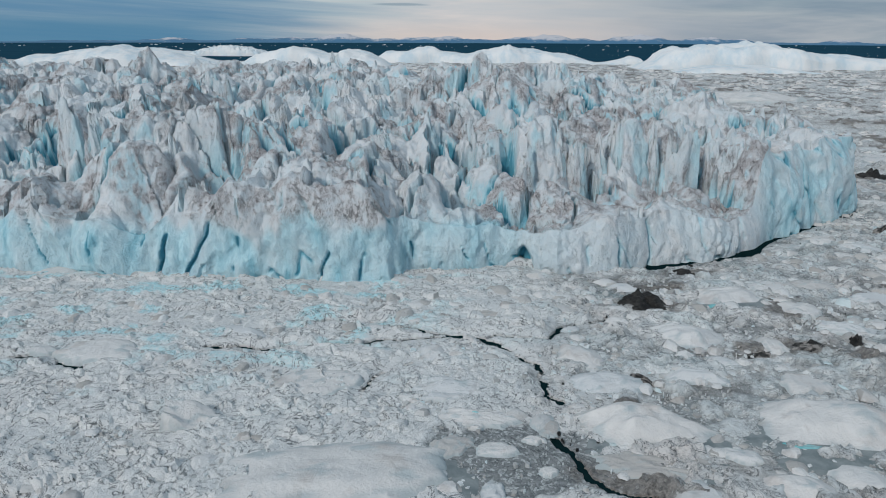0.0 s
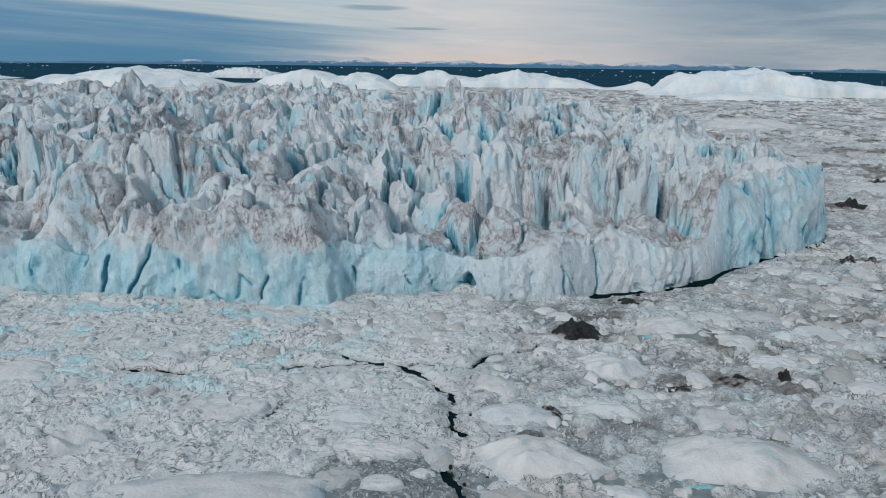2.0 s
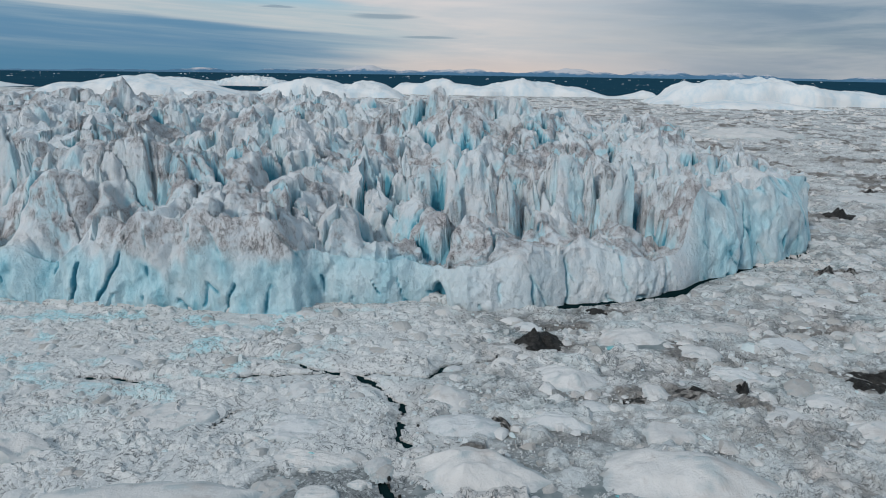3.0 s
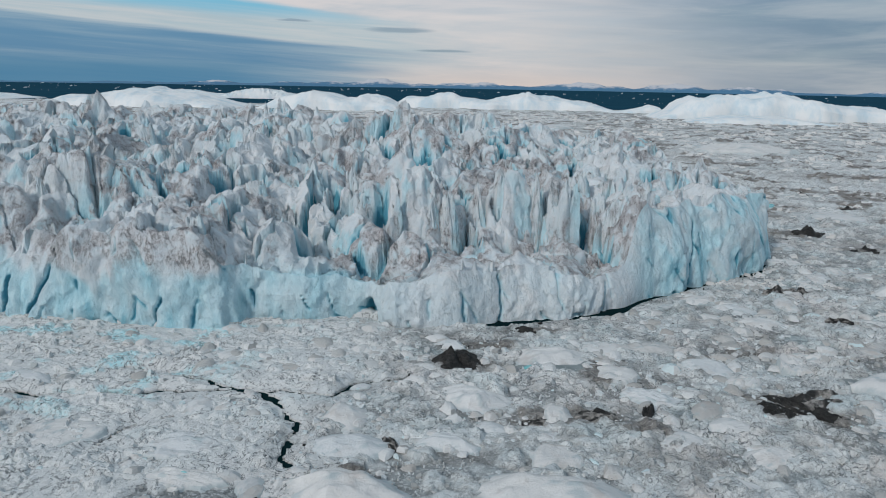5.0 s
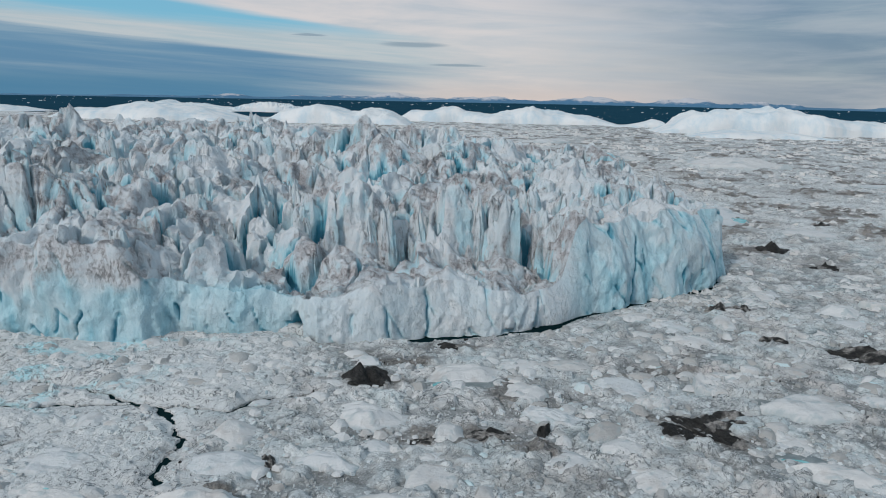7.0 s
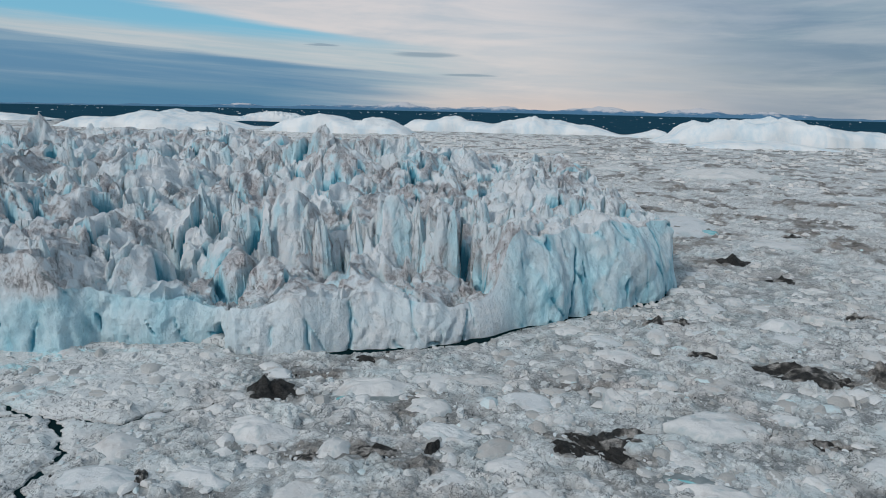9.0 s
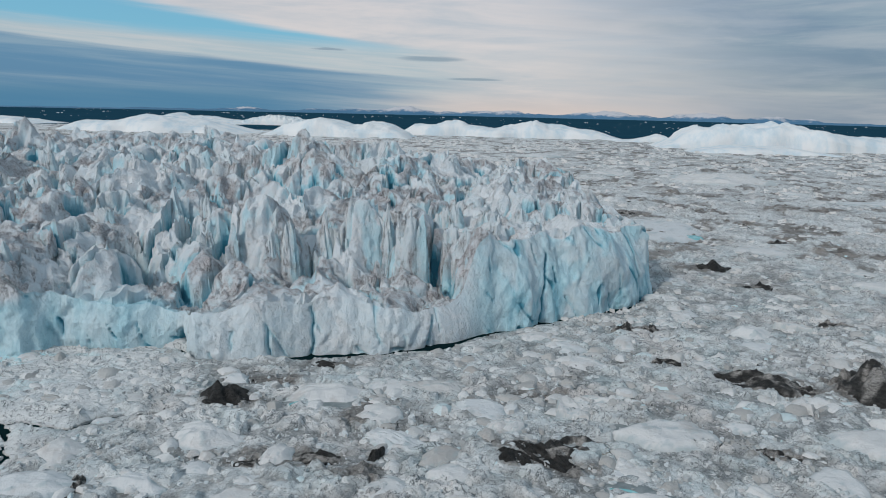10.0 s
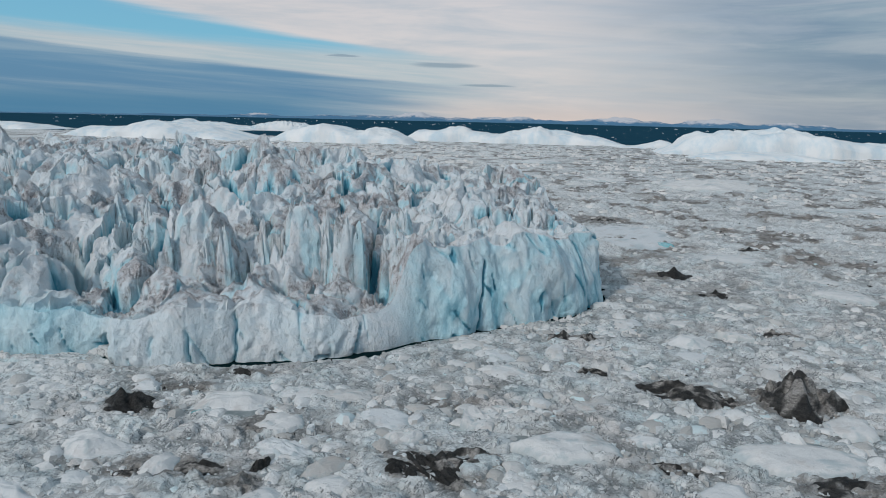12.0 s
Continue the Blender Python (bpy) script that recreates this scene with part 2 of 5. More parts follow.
def floe_material(name, tint=(0.70, 0.685, 0.67), grey=0.0):
    m, n, out = material(name)
    pos = n.add("ShaderNodeNewGeometry").outputs["Position"]
    rnd = n.add("ShaderNodeObjectInfo").outputs["Random"]
    mid = n.noise(pos, 0.5, 5, 0.6, 0.3)
    fine = n.noise(pos, 3.5, 6, 0.65)
    low = n.attr("low")
    base = n.mix(n.ramp(mid, 0.3, 0.7), tuple(0.9 * c for c in tint), tint)
    base = n.mix(n.math("MULTIPLY", n.ramp(rnd, 0.4, 1.0), 0.6), base, (0.60, 0.63, 0.65))
    base = n.mix(n.math("MULTIPLY", low, 0.75), base, (0.38, 0.45, 0.47))
    stain = n.math("MULTIPLY", n.ramp(n.noise(pos, 0.25, 5, 0.6), 0.52, 0.70), 0.5 + grey)
    base = n.mix(stain, base, (0.42, 0.37, 0.34))
    hgt = n.math("ADD", mid, n.math("MULTIPLY", fine, 0.22))
    surface(n, out, base, 0.62, hgt, 0.9, 0.4)
    return m


def pack_material():
    m, n, out = material("brash_ice")
    pos = n.add("ShaderNodeNewGeometry").outputs["Position"]
    push = n.add("ShaderNodeVectorMath", {0: n.add("ShaderNodeTexNoise", {"Vector": pos, "Scale": 0.9, "Detail": 4.0}).outputs[1], 3: 1.3}, operation="SCALE").outputs[0]
    bend = n.add("ShaderNodeVectorMath", {0: pos, 1: push}, operation="ADD").outputs[0]
    v1 = n.add("ShaderNodeTexVoronoi", {"Vector": bend, "Scale": 0.8})
    v2 = n.add("ShaderNodeTexVoronoi", {"Vector": bend, "Scale": 2.6})
    e1 = n.add("ShaderNodeTexVoronoi", {"Vector": bend, "Scale": 0.8}, feature="DISTANCE_TO_EDGE").outputs[0]
    e2 = n.add("ShaderNodeTexVoronoi", {"Vector": bend, "Scale": 2.6}, feature="DISTANCE_TO_EDGE").outputs[0]
    r1 = n.add("ShaderNodeSeparateColor", {0: v1.outputs["Color"]}).outputs[0]
    r2 = n.add("ShaderNodeSeparateColor", {0: v2.outputs["Color"]}).outputs[1]
    big = n.noise(pos, 0.05, 6, 0.65, 0.5)
    mid = n.noise(pos, 0.3, 6, 0.65, 0.6)
    fine = n.noise(pos, 1.8, 6, 0.7, 0.3)
    slush, dirt, blue, clean = n.attr("slush"), n.attr("dirt"), n.attr("blue"), n.attr("clean")
    white = n.mix(r1, (0.54, 0.575, 0.585), (0.71, 0.725, 0.72))
    white = n.mix(n.math("MULTIPLY", n.ramp(big, 0.46, 0.66), 0.7), white, (0.62, 0.56, 0.53))
    snowy = n.ramp(n.noise(n.add("ShaderNodeMapping", {0: pos, 3: (0.7, 1.0, 1.0)}).outputs[0], 0.035, 7, 0.7, 0.6), 0.54, 0.62)
    white = n.mix(n.math("MULTIPLY", snowy, 0.65), white, (0.77, 0.765, 0.755))
    gap = n.mix(mid, (0.08, 0.09, 0.095), (0.36, 0.37, 0.37))
    joint = n.math("MULTIPLY", n.ramp(e1, 0.06, 0.0), n.ramp(fine, 0.45, 0.60, 0.0, 0.75))
    joint = n.math("MAXIMUM", joint, n.math("MULTIPLY", n.ramp(e2, 0.12, 0.0), n.ramp(mid, 0.45, 0.62, 0.0, 0.7)))
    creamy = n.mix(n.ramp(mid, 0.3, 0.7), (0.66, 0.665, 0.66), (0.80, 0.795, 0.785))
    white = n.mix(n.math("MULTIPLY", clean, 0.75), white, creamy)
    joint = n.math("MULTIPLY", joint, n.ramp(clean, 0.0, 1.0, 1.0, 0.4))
    col = n.mix(joint, white, gap)
    wet = n.mix(n.ramp(fine, 0.3, 0.7), (0.15, 0.165, 0.17), (0.33, 0.34, 0.34))
    small = n.mix(n.math("MULTIPLY", n.ramp(r2, 0.5, 0.8), n.ramp(e2, 0.04, 0.12)), wet, (0.52, 0.54, 0.54))
    soaked = n.math("MAXIMUM", n.ramp(slush, 0.98, 1.15), n.ramp(n.math("ADD", mid, n.math("MULTIPLY", fine, 0.5)), 0.55, 0.85, 0.35, 1.0))
    col = n.mix(n.math("MULTIPLY", slush, soaked, clamp=True), col, small)
    col = n.mix(n.math("MULTIPLY", blue, n.ramp(fine, 0.35, 0.6, 0.3, 1.0)), col, (0.45, 0.72, 0.77))
    lines = n.math("ABSOLUTE", n.math("SUBTRACT", n.noise(pos, 0.32, 6, 0.62, 1.5), 0.5))
    col = n.mix(n.math("MULTIPLY", n.ramp(lines, 0.018, 0.004), n.ramp(big, 0.36, 0.52, 0.25, 0.9)), col, (0.08, 0.09, 0.095))
    swirl = n.math("ABSOLUTE", n.math("SUBTRACT", n.noise(n.add("ShaderNodeMapping", {0: pos, 3: (0.6, 1.0, 1.0)}).outputs[0], 0.7, 6, 0.65, 2.0), 0.5))
    col = n.mix(n.math("MULTIPLY", n.ramp(swirl, 0.022, 0.005), n.math("MULTIPLY", n.ramp(mid, 0.48, 0.62, 0.0, 0.8), n.ramp(clean, 0.0, 1.0, 1.0, 0.25))), col, (0.13, 0.135, 0.135))
    soil = n.mix(n.ramp(fine, 0.3, 0.7), (0.04, 0.038, 0.036), (0.33, 0.31, 0.29))
    col = n.mix(n.math("MULTIPLY", dirt, n.ramp(n.math("ADD", mid, n.math("MULTIPLY", fine, 0.6)), 0.58, 0.84)), col, soil)
    silt = n.mix(n.ramp(mid, 0.35, 0.65), (0.09, 0.08, 0.07), (0.30, 0.265, 0.24))
    col = n.mix(n.math("MULTIPLY", n.attr("streak"), n.ramp(n.noise(pos, 0.14, 6, 0.7, 0.5), 0.40, 0.56, 0.1, 1.0)), col, silt)
    hgt = n.math("ADD", n.math("MULTIPLY", n.math("MINIMUM", e1, 0.2), 1.0),
                 n.math("ADD", n.math("MULTIPLY", n.math("MINIMUM", e2, 0.15), 0.9), n.math("MULTIPLY", fine, 0.9)))
    surface(n, out, col, 0.66, hgt, 0.75, 0.3)
    return m


def soil_material(name, pale_share, lift=1.0):
    m, n, out = material(name)
    pos = n.add("ShaderNodeNewGeometry").outputs["Position"]
    layer = n.add("ShaderNodeMapping", {0: pos, 2: (0.5, 0.3, 0.4), 3: (0.5, 0.5, 2.2)}).outputs[0]
    mid = n.noise(layer, 0.9, 6, 0.7, 1.0)
    fine = n.noise(pos, 4.0, 6, 0.7)
    pale = n.attr("pale")
    layer = n.add("ShaderNodeMapping", {0: pos, 2: (0.5, 0.3, 0.4), 3: (0.8, 0.8, 1.3)}).outputs[0]
    mid = n.math("ADD", n.math("MULTIPLY", mid, 0.5), n.math("MULTIPLY", n.noise(layer, 1.3, 7, 0.7, 0.6), 0.5))
    col = n.mix(n.ramp(mid, 0.38, 0.66), tuple(lift * c for c in (0.016, 0.016, 0.016)), tuple(lift * c for c in (0.09, 0.085, 0.08)))
    ice = n.mix(n.ramp(n.math("ADD", mid, n.math("MULTIPLY", fine, 0.3)), 0.55, 0.72), (0.16, 0.15, 0.14), (0.52, 0.49, 0.46))
    col = n.mix(n.math("MULTIPLY", pale, pale_share), col, ice)
    surface(n, out, col, 0.6, n.math("ADD", mid, n.math("MULTIPLY", fine, 0.5)), 1.0, 0.4)
    return m


def bits_material():
    m, n, out = material("loose_ice")
    geo = n.add("ShaderNodeNewGeometry")
    rnd = geo.outputs["Random Per Island"]
    fine = n.noise(geo.outputs["Position"], 2.5, 5, 0.65)
    col = n.mix(n.ramp(rnd, 0.0, 0.8), (0.38, 0.38, 0.37), (0.66, 0.69, 0.70))
    col = n.mix(n.ramp(rnd, 0.92, 1.0), col, (0.54, 0.645, 0.67))
    col = n.mix(n.math("MULTIPLY", n.ramp(fine, 0.45, 0.65), 0.35), col, (0.40, 0.38, 0.37))
    surface(n, out, col, 0.65, fine, 0.7, 0.15)
    return m


def chunk_material():
    m, n, out = material("broken_ice")
    geo = n.add("ShaderNodeNewGeometry")
    rnd = geo.outputs["Random Per Island"]
    fine = n.noise(geo.outputs["Position"], 2.2, 6, 0.66)
    mid = n.noise(geo.outputs["Position"], 0.4, 4, 0.6)
    col = n.mix(n.ramp(rnd, 0.0, 0.7), (0.42, 0.41, 0.395), (0.67, 0.67, 0.665))
    col = n.mix(n.ramp(rnd, 0.93, 1.0), col, (0.55, 0.69, 0.72))
    col = n.mix(n.math("MULTIPLY", n.ramp(mid, 0.5, 0.68), 0.55), col, (0.45, 0.41, 0.385))
    col = n.mix(n.math("MULTIPLY", n.ramp(fine, 0.55, 0.72), 0.4), col, (0.34, 0.325, 0.315))
    surface(n, out, col, 0.62, fine, 0.8, 0.25)
    return m


def wet_ice_material(name, a, c, rough):
    m, n, out = material(name)
    pos = n.add("ShaderNodeNewGeometry").outputs["Position"]
    mid = n.noise(pos, 0.6, 5, 0.6, 0.4)
    fine = n.noise(pos, 3.0, 5, 0.6)
    surface(n, out, n.mix(n.ramp(mid, 0.3, 0.7), a, c), rough, fine, 0.3, 0.08, 0.5)
    return m


def water_material():
    m, n, out = material("sea_water")
    pos = n.add("ShaderNodeNewGeometry").outputs["Position"]
    far = n.noise(n.add("ShaderNodeMapping", {0: pos, 3: (0.3, 1.0, 1.0)}).outputs[0], 0.02, 4, 0.6)
    wave = n.noise(pos, 0.8, 5, 0.6)
    open_sea = n.ramp(n.add("ShaderNodeSeparateXYZ", {0: pos}).outputs[1], 400.0, 1100.0)
    col = n.mix(open_sea, (0.006, 0.020, 0.023), n.mix(far, (0.010, 0.042, 0.062), (0.022, 0.075, 0.120)))
    surface(n, out, col, 0.6, wave, 0.8, 0.3, 0.0)
    return m


def far_ice_material():
    m, n, out = material("far_iceberg_ice")
    pos = n.add("ShaderNodeNewGeometry").outputs["Position"]
    mid = n.noise(n.add("ShaderNodeMapping", {0: pos, 3: (1, 1, 0.4)}).outputs[0], 0.05, 6, 0.6)
    fine = n.noise(pos, 0.3, 5, 0.6)
    col = n.mix(n.ramp(mid, 0.3, 0.6), (0.58, 0.68, 0.735), (0.80, 0.805, 0.80))
    surface(n, out, col, 0.7, n.math("ADD", mid, n.math("MULTIPLY", fine, 0.3)), 0.7, 2.0)
    return m


def hill_material():
    m, n, out = material("far_hills")
    pos = n.add("ShaderNodeNewGeometry").outputs["Position"]
    z = n.add("ShaderNodeSeparateXYZ", {0: pos}).outputs[2]
    mid = n.noise(n.add("ShaderNodeMapping", {0: pos, 3: (1, 1, 2.5)}).outputs[0], 0.010, 8, 0.75)
    snow = n.math("MULTIPLY", n.ramp(n.math("ADD", n.math("MULTIPLY", z, 0.010), mid), 0.66, 0.84), 0.85)
    # the haze in front of the hills is mixed into their blue
    col = n.mix(snow, (0.075, 0.19, 0.31), (0.66, 0.63, 0.64))
    surface(n, out, col, 0.9)
    return m


M_BERG = iceberg_material("glacier_ice")
M_FLOE = floe_material("floe_ice")
M_GREY = floe_material("grey_floe_ice", (0.50, 0.48, 0.46), 0.3)
M_PACK, M_WATER, M_FAR, M_HILL = pack_material(), water_material(), far_ice_material(), hill_material()
M_CHUNK = chunk_material()
M_SOIL, M_MIXED, M_BITS = soil_material("sediment", 0.04, 0.38), soil_material("sediment_ice", 0.7, 0.6), bits_material()
M_WET = wet_ice_material("wet_ice", (0.14, 0.17, 0.175), (0.27, 0.295, 0.295), 0.35)
M_POOL = wet_ice_material("melt_water", (0.14, 0.42, 0.45), (0.30, 0.56, 0.58), 0.15)


def mesh_object(name, me, mat, parent=None, label=""):
    ob = new(name, me)
    if not me.materials:
        me.materials.append(mat)
    if parent:
        ob.parent = parent
    if label:
        ob["label"] = label
    return ob


# ---- the iceberg's plan ----
# waterline of the front, from west to east, and the height of the rim above it
FRONT = [(-175, 128, 14), (-120, 117, 12), (-66, 115, 9), (-53, 114, 9.5), (-38, 110.5, 8), (-30.5, 110.8, 10), (-17, 111.6, 16), (-9.5, 110.4, 18),
         (4.5, 110.6, 11.5), (9, 115, 10), (20, 118.6, 8.5), (28, 119.4, 6), (33.5, 114.9, 8), (45.5, 118, 9.5), (52.5, 121.2, 9.5),
         (72, 129.2, 6), (76, 133.5, 8), (80, 138.5, 20), (96.5, 152.2, 18), (109, 161.6, 16), (117.3, 175.5, 17), (118, 192, 14)]
BACK = [(-195, 255), (-120, 268), (-60, 272), (0, 262), (40, 258), (75, 266), (92, 262), (104, 238), (112, 214), (118, 193)]
# heights of the plateau: mounds, ridges and hollows
PLATEAU = [(-59, 121, 15), (-46, 127, 22.5), (-41, 131, 24), (-32, 137, 26), (-30, 118, 15), (-20, 115, 18), (-11, 114.5, 20), (-1, 114, 19),
           (-4, 142, 20.5), (9, 129, 15.5), (17.5, 128, 10), (21, 141, 20), (33, 134, 13.5), (33, 143, 23), (36, 172, 23), (43, 138, 13.5),
           (53, 128, 9.5), (56, 139, 8.7), (73, 138, 7), (53, 152, 23), (64, 150, 15), (58, 146, 13), (71, 147, 13), (64, 158, 19), (81, 147, 20.5), (100, 164, 18.5), (104, 187, 21.5),
           (42, 211, 30), (28, 206, 30), (58, 240, 27), (83, 250, 25), (-27, 237, 31)]
PLATEAU += [(-99, 233, 30), (-121, 226, 31), (-70, 180, 27), (-20, 180, 26), (-110, 150, 25), (80, 200, 23), (0, 160, 22)]
# caved-in hollows between the blocks: x, y, half widths, depth
PITS = [(-52, 141, 4, 3, 6), (-38, 150, 4, 3, 6), (-70, 148, 4, 3, 6), (-30, 165, 5, 3, 5), (-20, 146, 3, 3, 6), (-62, 140, 3, 3, 7), (-60, 152, 3.5, 3, 6), (-47, 146, 3, 2.5, 6), (-46, 168, 4, 3, 6), (8, 139, 3.4, 2.4, 9), (13, 134.5, 3.4, 2.2, 8), (-9, 149, 3, 2.2, 8), (-4, 152, 2.6, 2.4, 8), (11, 150, 1.4, 3.6, 8), (15, 149, 1.2, 3, 7), (25, 152, 3.2, 1.4, 5), (-30, 141, 2, 3, 6), (16, 129, 3.2, 2, 6), (11, 134, 2.5, 2, 5),
        (26, 142, 1.5, 3, 7), (44, 141, 1.3, 2.5, 6), (69.5, 150, 1.4, 2, 7), (47.5, 151, 1.8, 2.5, 8), (0, 166, 4, 2.5, 5), (-28, 185, 4, 3, 5), (18, 144, 1.4, 3, 7)]
# inner walls of the berg: their line from west to east, and their height
SCARPS = [([(12, 151), (20, 146), (30, 140.5), (40, 141.5), (50, 148.5), (58, 149.5), (68, 148), (76, 145)], 9.5),
          ([(-26, 197), (-8, 196), (14, 199), (24, 206), (40, 210), (52, 214)], 9.0), ([(-70, 134), (-60, 134), (-50, 130), (-36, 131), (-26, 134), (-16, 136)], 7.0),
          ([(-44, 119), (-30, 121), (-14, 119), (4, 118), (12, 122)], 4.0), ([(48, 240), (60, 248), (80, 248), (94, 240)], 8.0), ([(-150, 226), (-105, 229), (-60, 230), (-20, 236)], 7.0),
          ([(-60, 172), (-35, 170), (-10, 176), (10, 180), (30, 176)], 6.0), ([(66, 176), (80, 172), (96, 178), (108, 184)], 6.0)]
# silt-laden belts on the top: x, y, half widths
SILT = [(40, 134, 11, 6), (52, 139, 7, 5), (58, 146, 4, 4), (70, 142, 6, 3), (8, 165, 13, 7), (-8, 125, 9, 6), (-2, 119, 4, 4), (-26, 160, 14, 8), (-40, 121, 8, 4),
        (-60, 120, 12, 5), (-14, 138, 9, 5), (-105, 236, 18, 9), (-68, 236, 14, 8), (18, 200, 16, 6), (36, 195, 9, 6), (60, 185, 10, 7), (-45, 180, 16, 8), (2, 139, 5, 4)]
FRONT_LINE = [(a, b) for a, b, c in FRONT]


def resample(points, step=None, count=None):
    p = np.array(points, float)
    s = np.concatenate([[0], np.cumsum(np.hypot(*np.diff(p[:, :2], axis=0).T))])
    n = count or int(s[-1] / step)
    t = np.linspace(0, s[-1], n)
    return np.stack([np.interp(t, s, p[:, i]) for i in range(p.shape[1])], -1), t


def envelope(x, y):
    num, den = 0, 0
    for px, py, ph in PLATEAU + [(a + 0.5, b + 2.5, c) for a, b, c in FRONT]:
        wgt = 1.0 / ((x - px) ** 2 + (y - py) ** 2 + 5.0) ** 2
        num, den = num + wgt * ph, den + wgt
    return num / den


def seracs(x, y):
    """Weathered mounds and leaning ridges split by crevasses: relief, and the blue of bare ice with shade put into the
    gaps.
    """
    wx = x + 2.8 * fbm(x / 9, y / 9, 11, 4)
    wy = y * 0.8 + 2.8 * fbm(x / 9, y / 9, 21, 4)
    a, ea = peaks(wx, wy, 31, 14.0, 6.6)
    b, _ = peaks(wx, wy, 47, 5.6, 2.0)
    vary = 0.55 + 0.75 * smooth(fbm(x / 19, y / 19, 45, 3), -0.4, 0.5)
    calm = smooth(fbm(x / 13, y / 11, 46, 3), -0.15, 0.35)
    a, b = a * vary, b * (1 - 0.55 * calm)
    c = (ridged(wx / 4.4, wy / 5.0, 51, 5) - 0.8) * 1.9 * (1 - 0.5 * calm) + 2.6 * (ridged((0.8 * wx + 0.6 * wy) / 11, (0.8 * wy - 0.6 * wx) / 26, 52, 3) - 0.75) + 1.6 * vnoise(x / 23, y / 17, 53)
    split = np.abs(vnoise(wx / 10, wy / 15, 55)) + 0.05 * np.abs(vnoise(x / 2, y / 2, 57))
    crev = smooth(0.12 - split, 0, 0.075) * smooth(vnoise(x / 15, y / 15, 59), -0.25, 0.15)
    split2 = np.abs(vnoise(wx / 17 + 40, wy / 8, 155)) + 0.06 * np.abs(vnoise(x / 2.4, y / 2.4, 157))
    crev = np.maximum(crev, 0.9 * smooth(0.09 - split2, 0, 0.055) * smooth(vnoise(x / 21, y / 21, 159), -0.05, 0.25))
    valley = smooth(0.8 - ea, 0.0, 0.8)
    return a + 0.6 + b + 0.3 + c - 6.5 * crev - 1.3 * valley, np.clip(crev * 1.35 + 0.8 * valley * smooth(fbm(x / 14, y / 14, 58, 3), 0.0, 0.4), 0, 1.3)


def berg_height(x, y):
    env = envelope(x, y)
    rel, bare_shade = seracs(x, y)
    amp = 0.42 + 0.58 * smooth(y - 0.22 * np.clip(x, 0, 120), 112, 132)
    inner = smooth(y - np.interp(x, [p[0] for p in FRONT], [p[1] for p in FRONT]), 8, 20)
    amp = amp * (1 - 0.5 * smooth(x - 0.25 * (y - 150), 78, 90))
    h, bare_shade = env - 0.2 - 1.6 * inner + amp * rel, bare_shade * np.minimum(1.1 * amp, 1.15)
    # steep walls that face the camera, broken into flutes
    flutes = 4.0 * (ridged(x / 7.5 + 0.3 * vnoise(x / 9, y / 7, 164), y / 26, 161, 4) - 0.8) + 1.3 * fbm(x / 3.4, y / 4.4, 163, 3)
    for line, tall in SCARPS:
        lx, ly = [p[0] for p in line], [p[1] for p in line]
        t = y - np.interp(x, lx, ly) + flutes
        ends = smooth(x, lx[0], lx[0] + 6) * smooth(x, lx[-1], lx[-1] - 6)
        h = h + tall * ends * (smooth(t, -2.4, 2.4) - smooth(t, -9, 9))
        bare_shade = np.clip(bare_shade * (1 - 0.5 * ends * smooth(np.abs(t), 6, 2)), 0, 2)
    ragged = 0.4 * fbm(x / 3, y / 3, 63, 3)
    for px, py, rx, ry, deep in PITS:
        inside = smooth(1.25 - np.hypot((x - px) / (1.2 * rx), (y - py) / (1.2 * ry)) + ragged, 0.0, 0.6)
        # hollows also take shade into their blue
        h, bare_shade = h - 1.4 * deep * inside, np.maximum(bare_shade, 1.1 * inside)
    return h, bare_shade, env


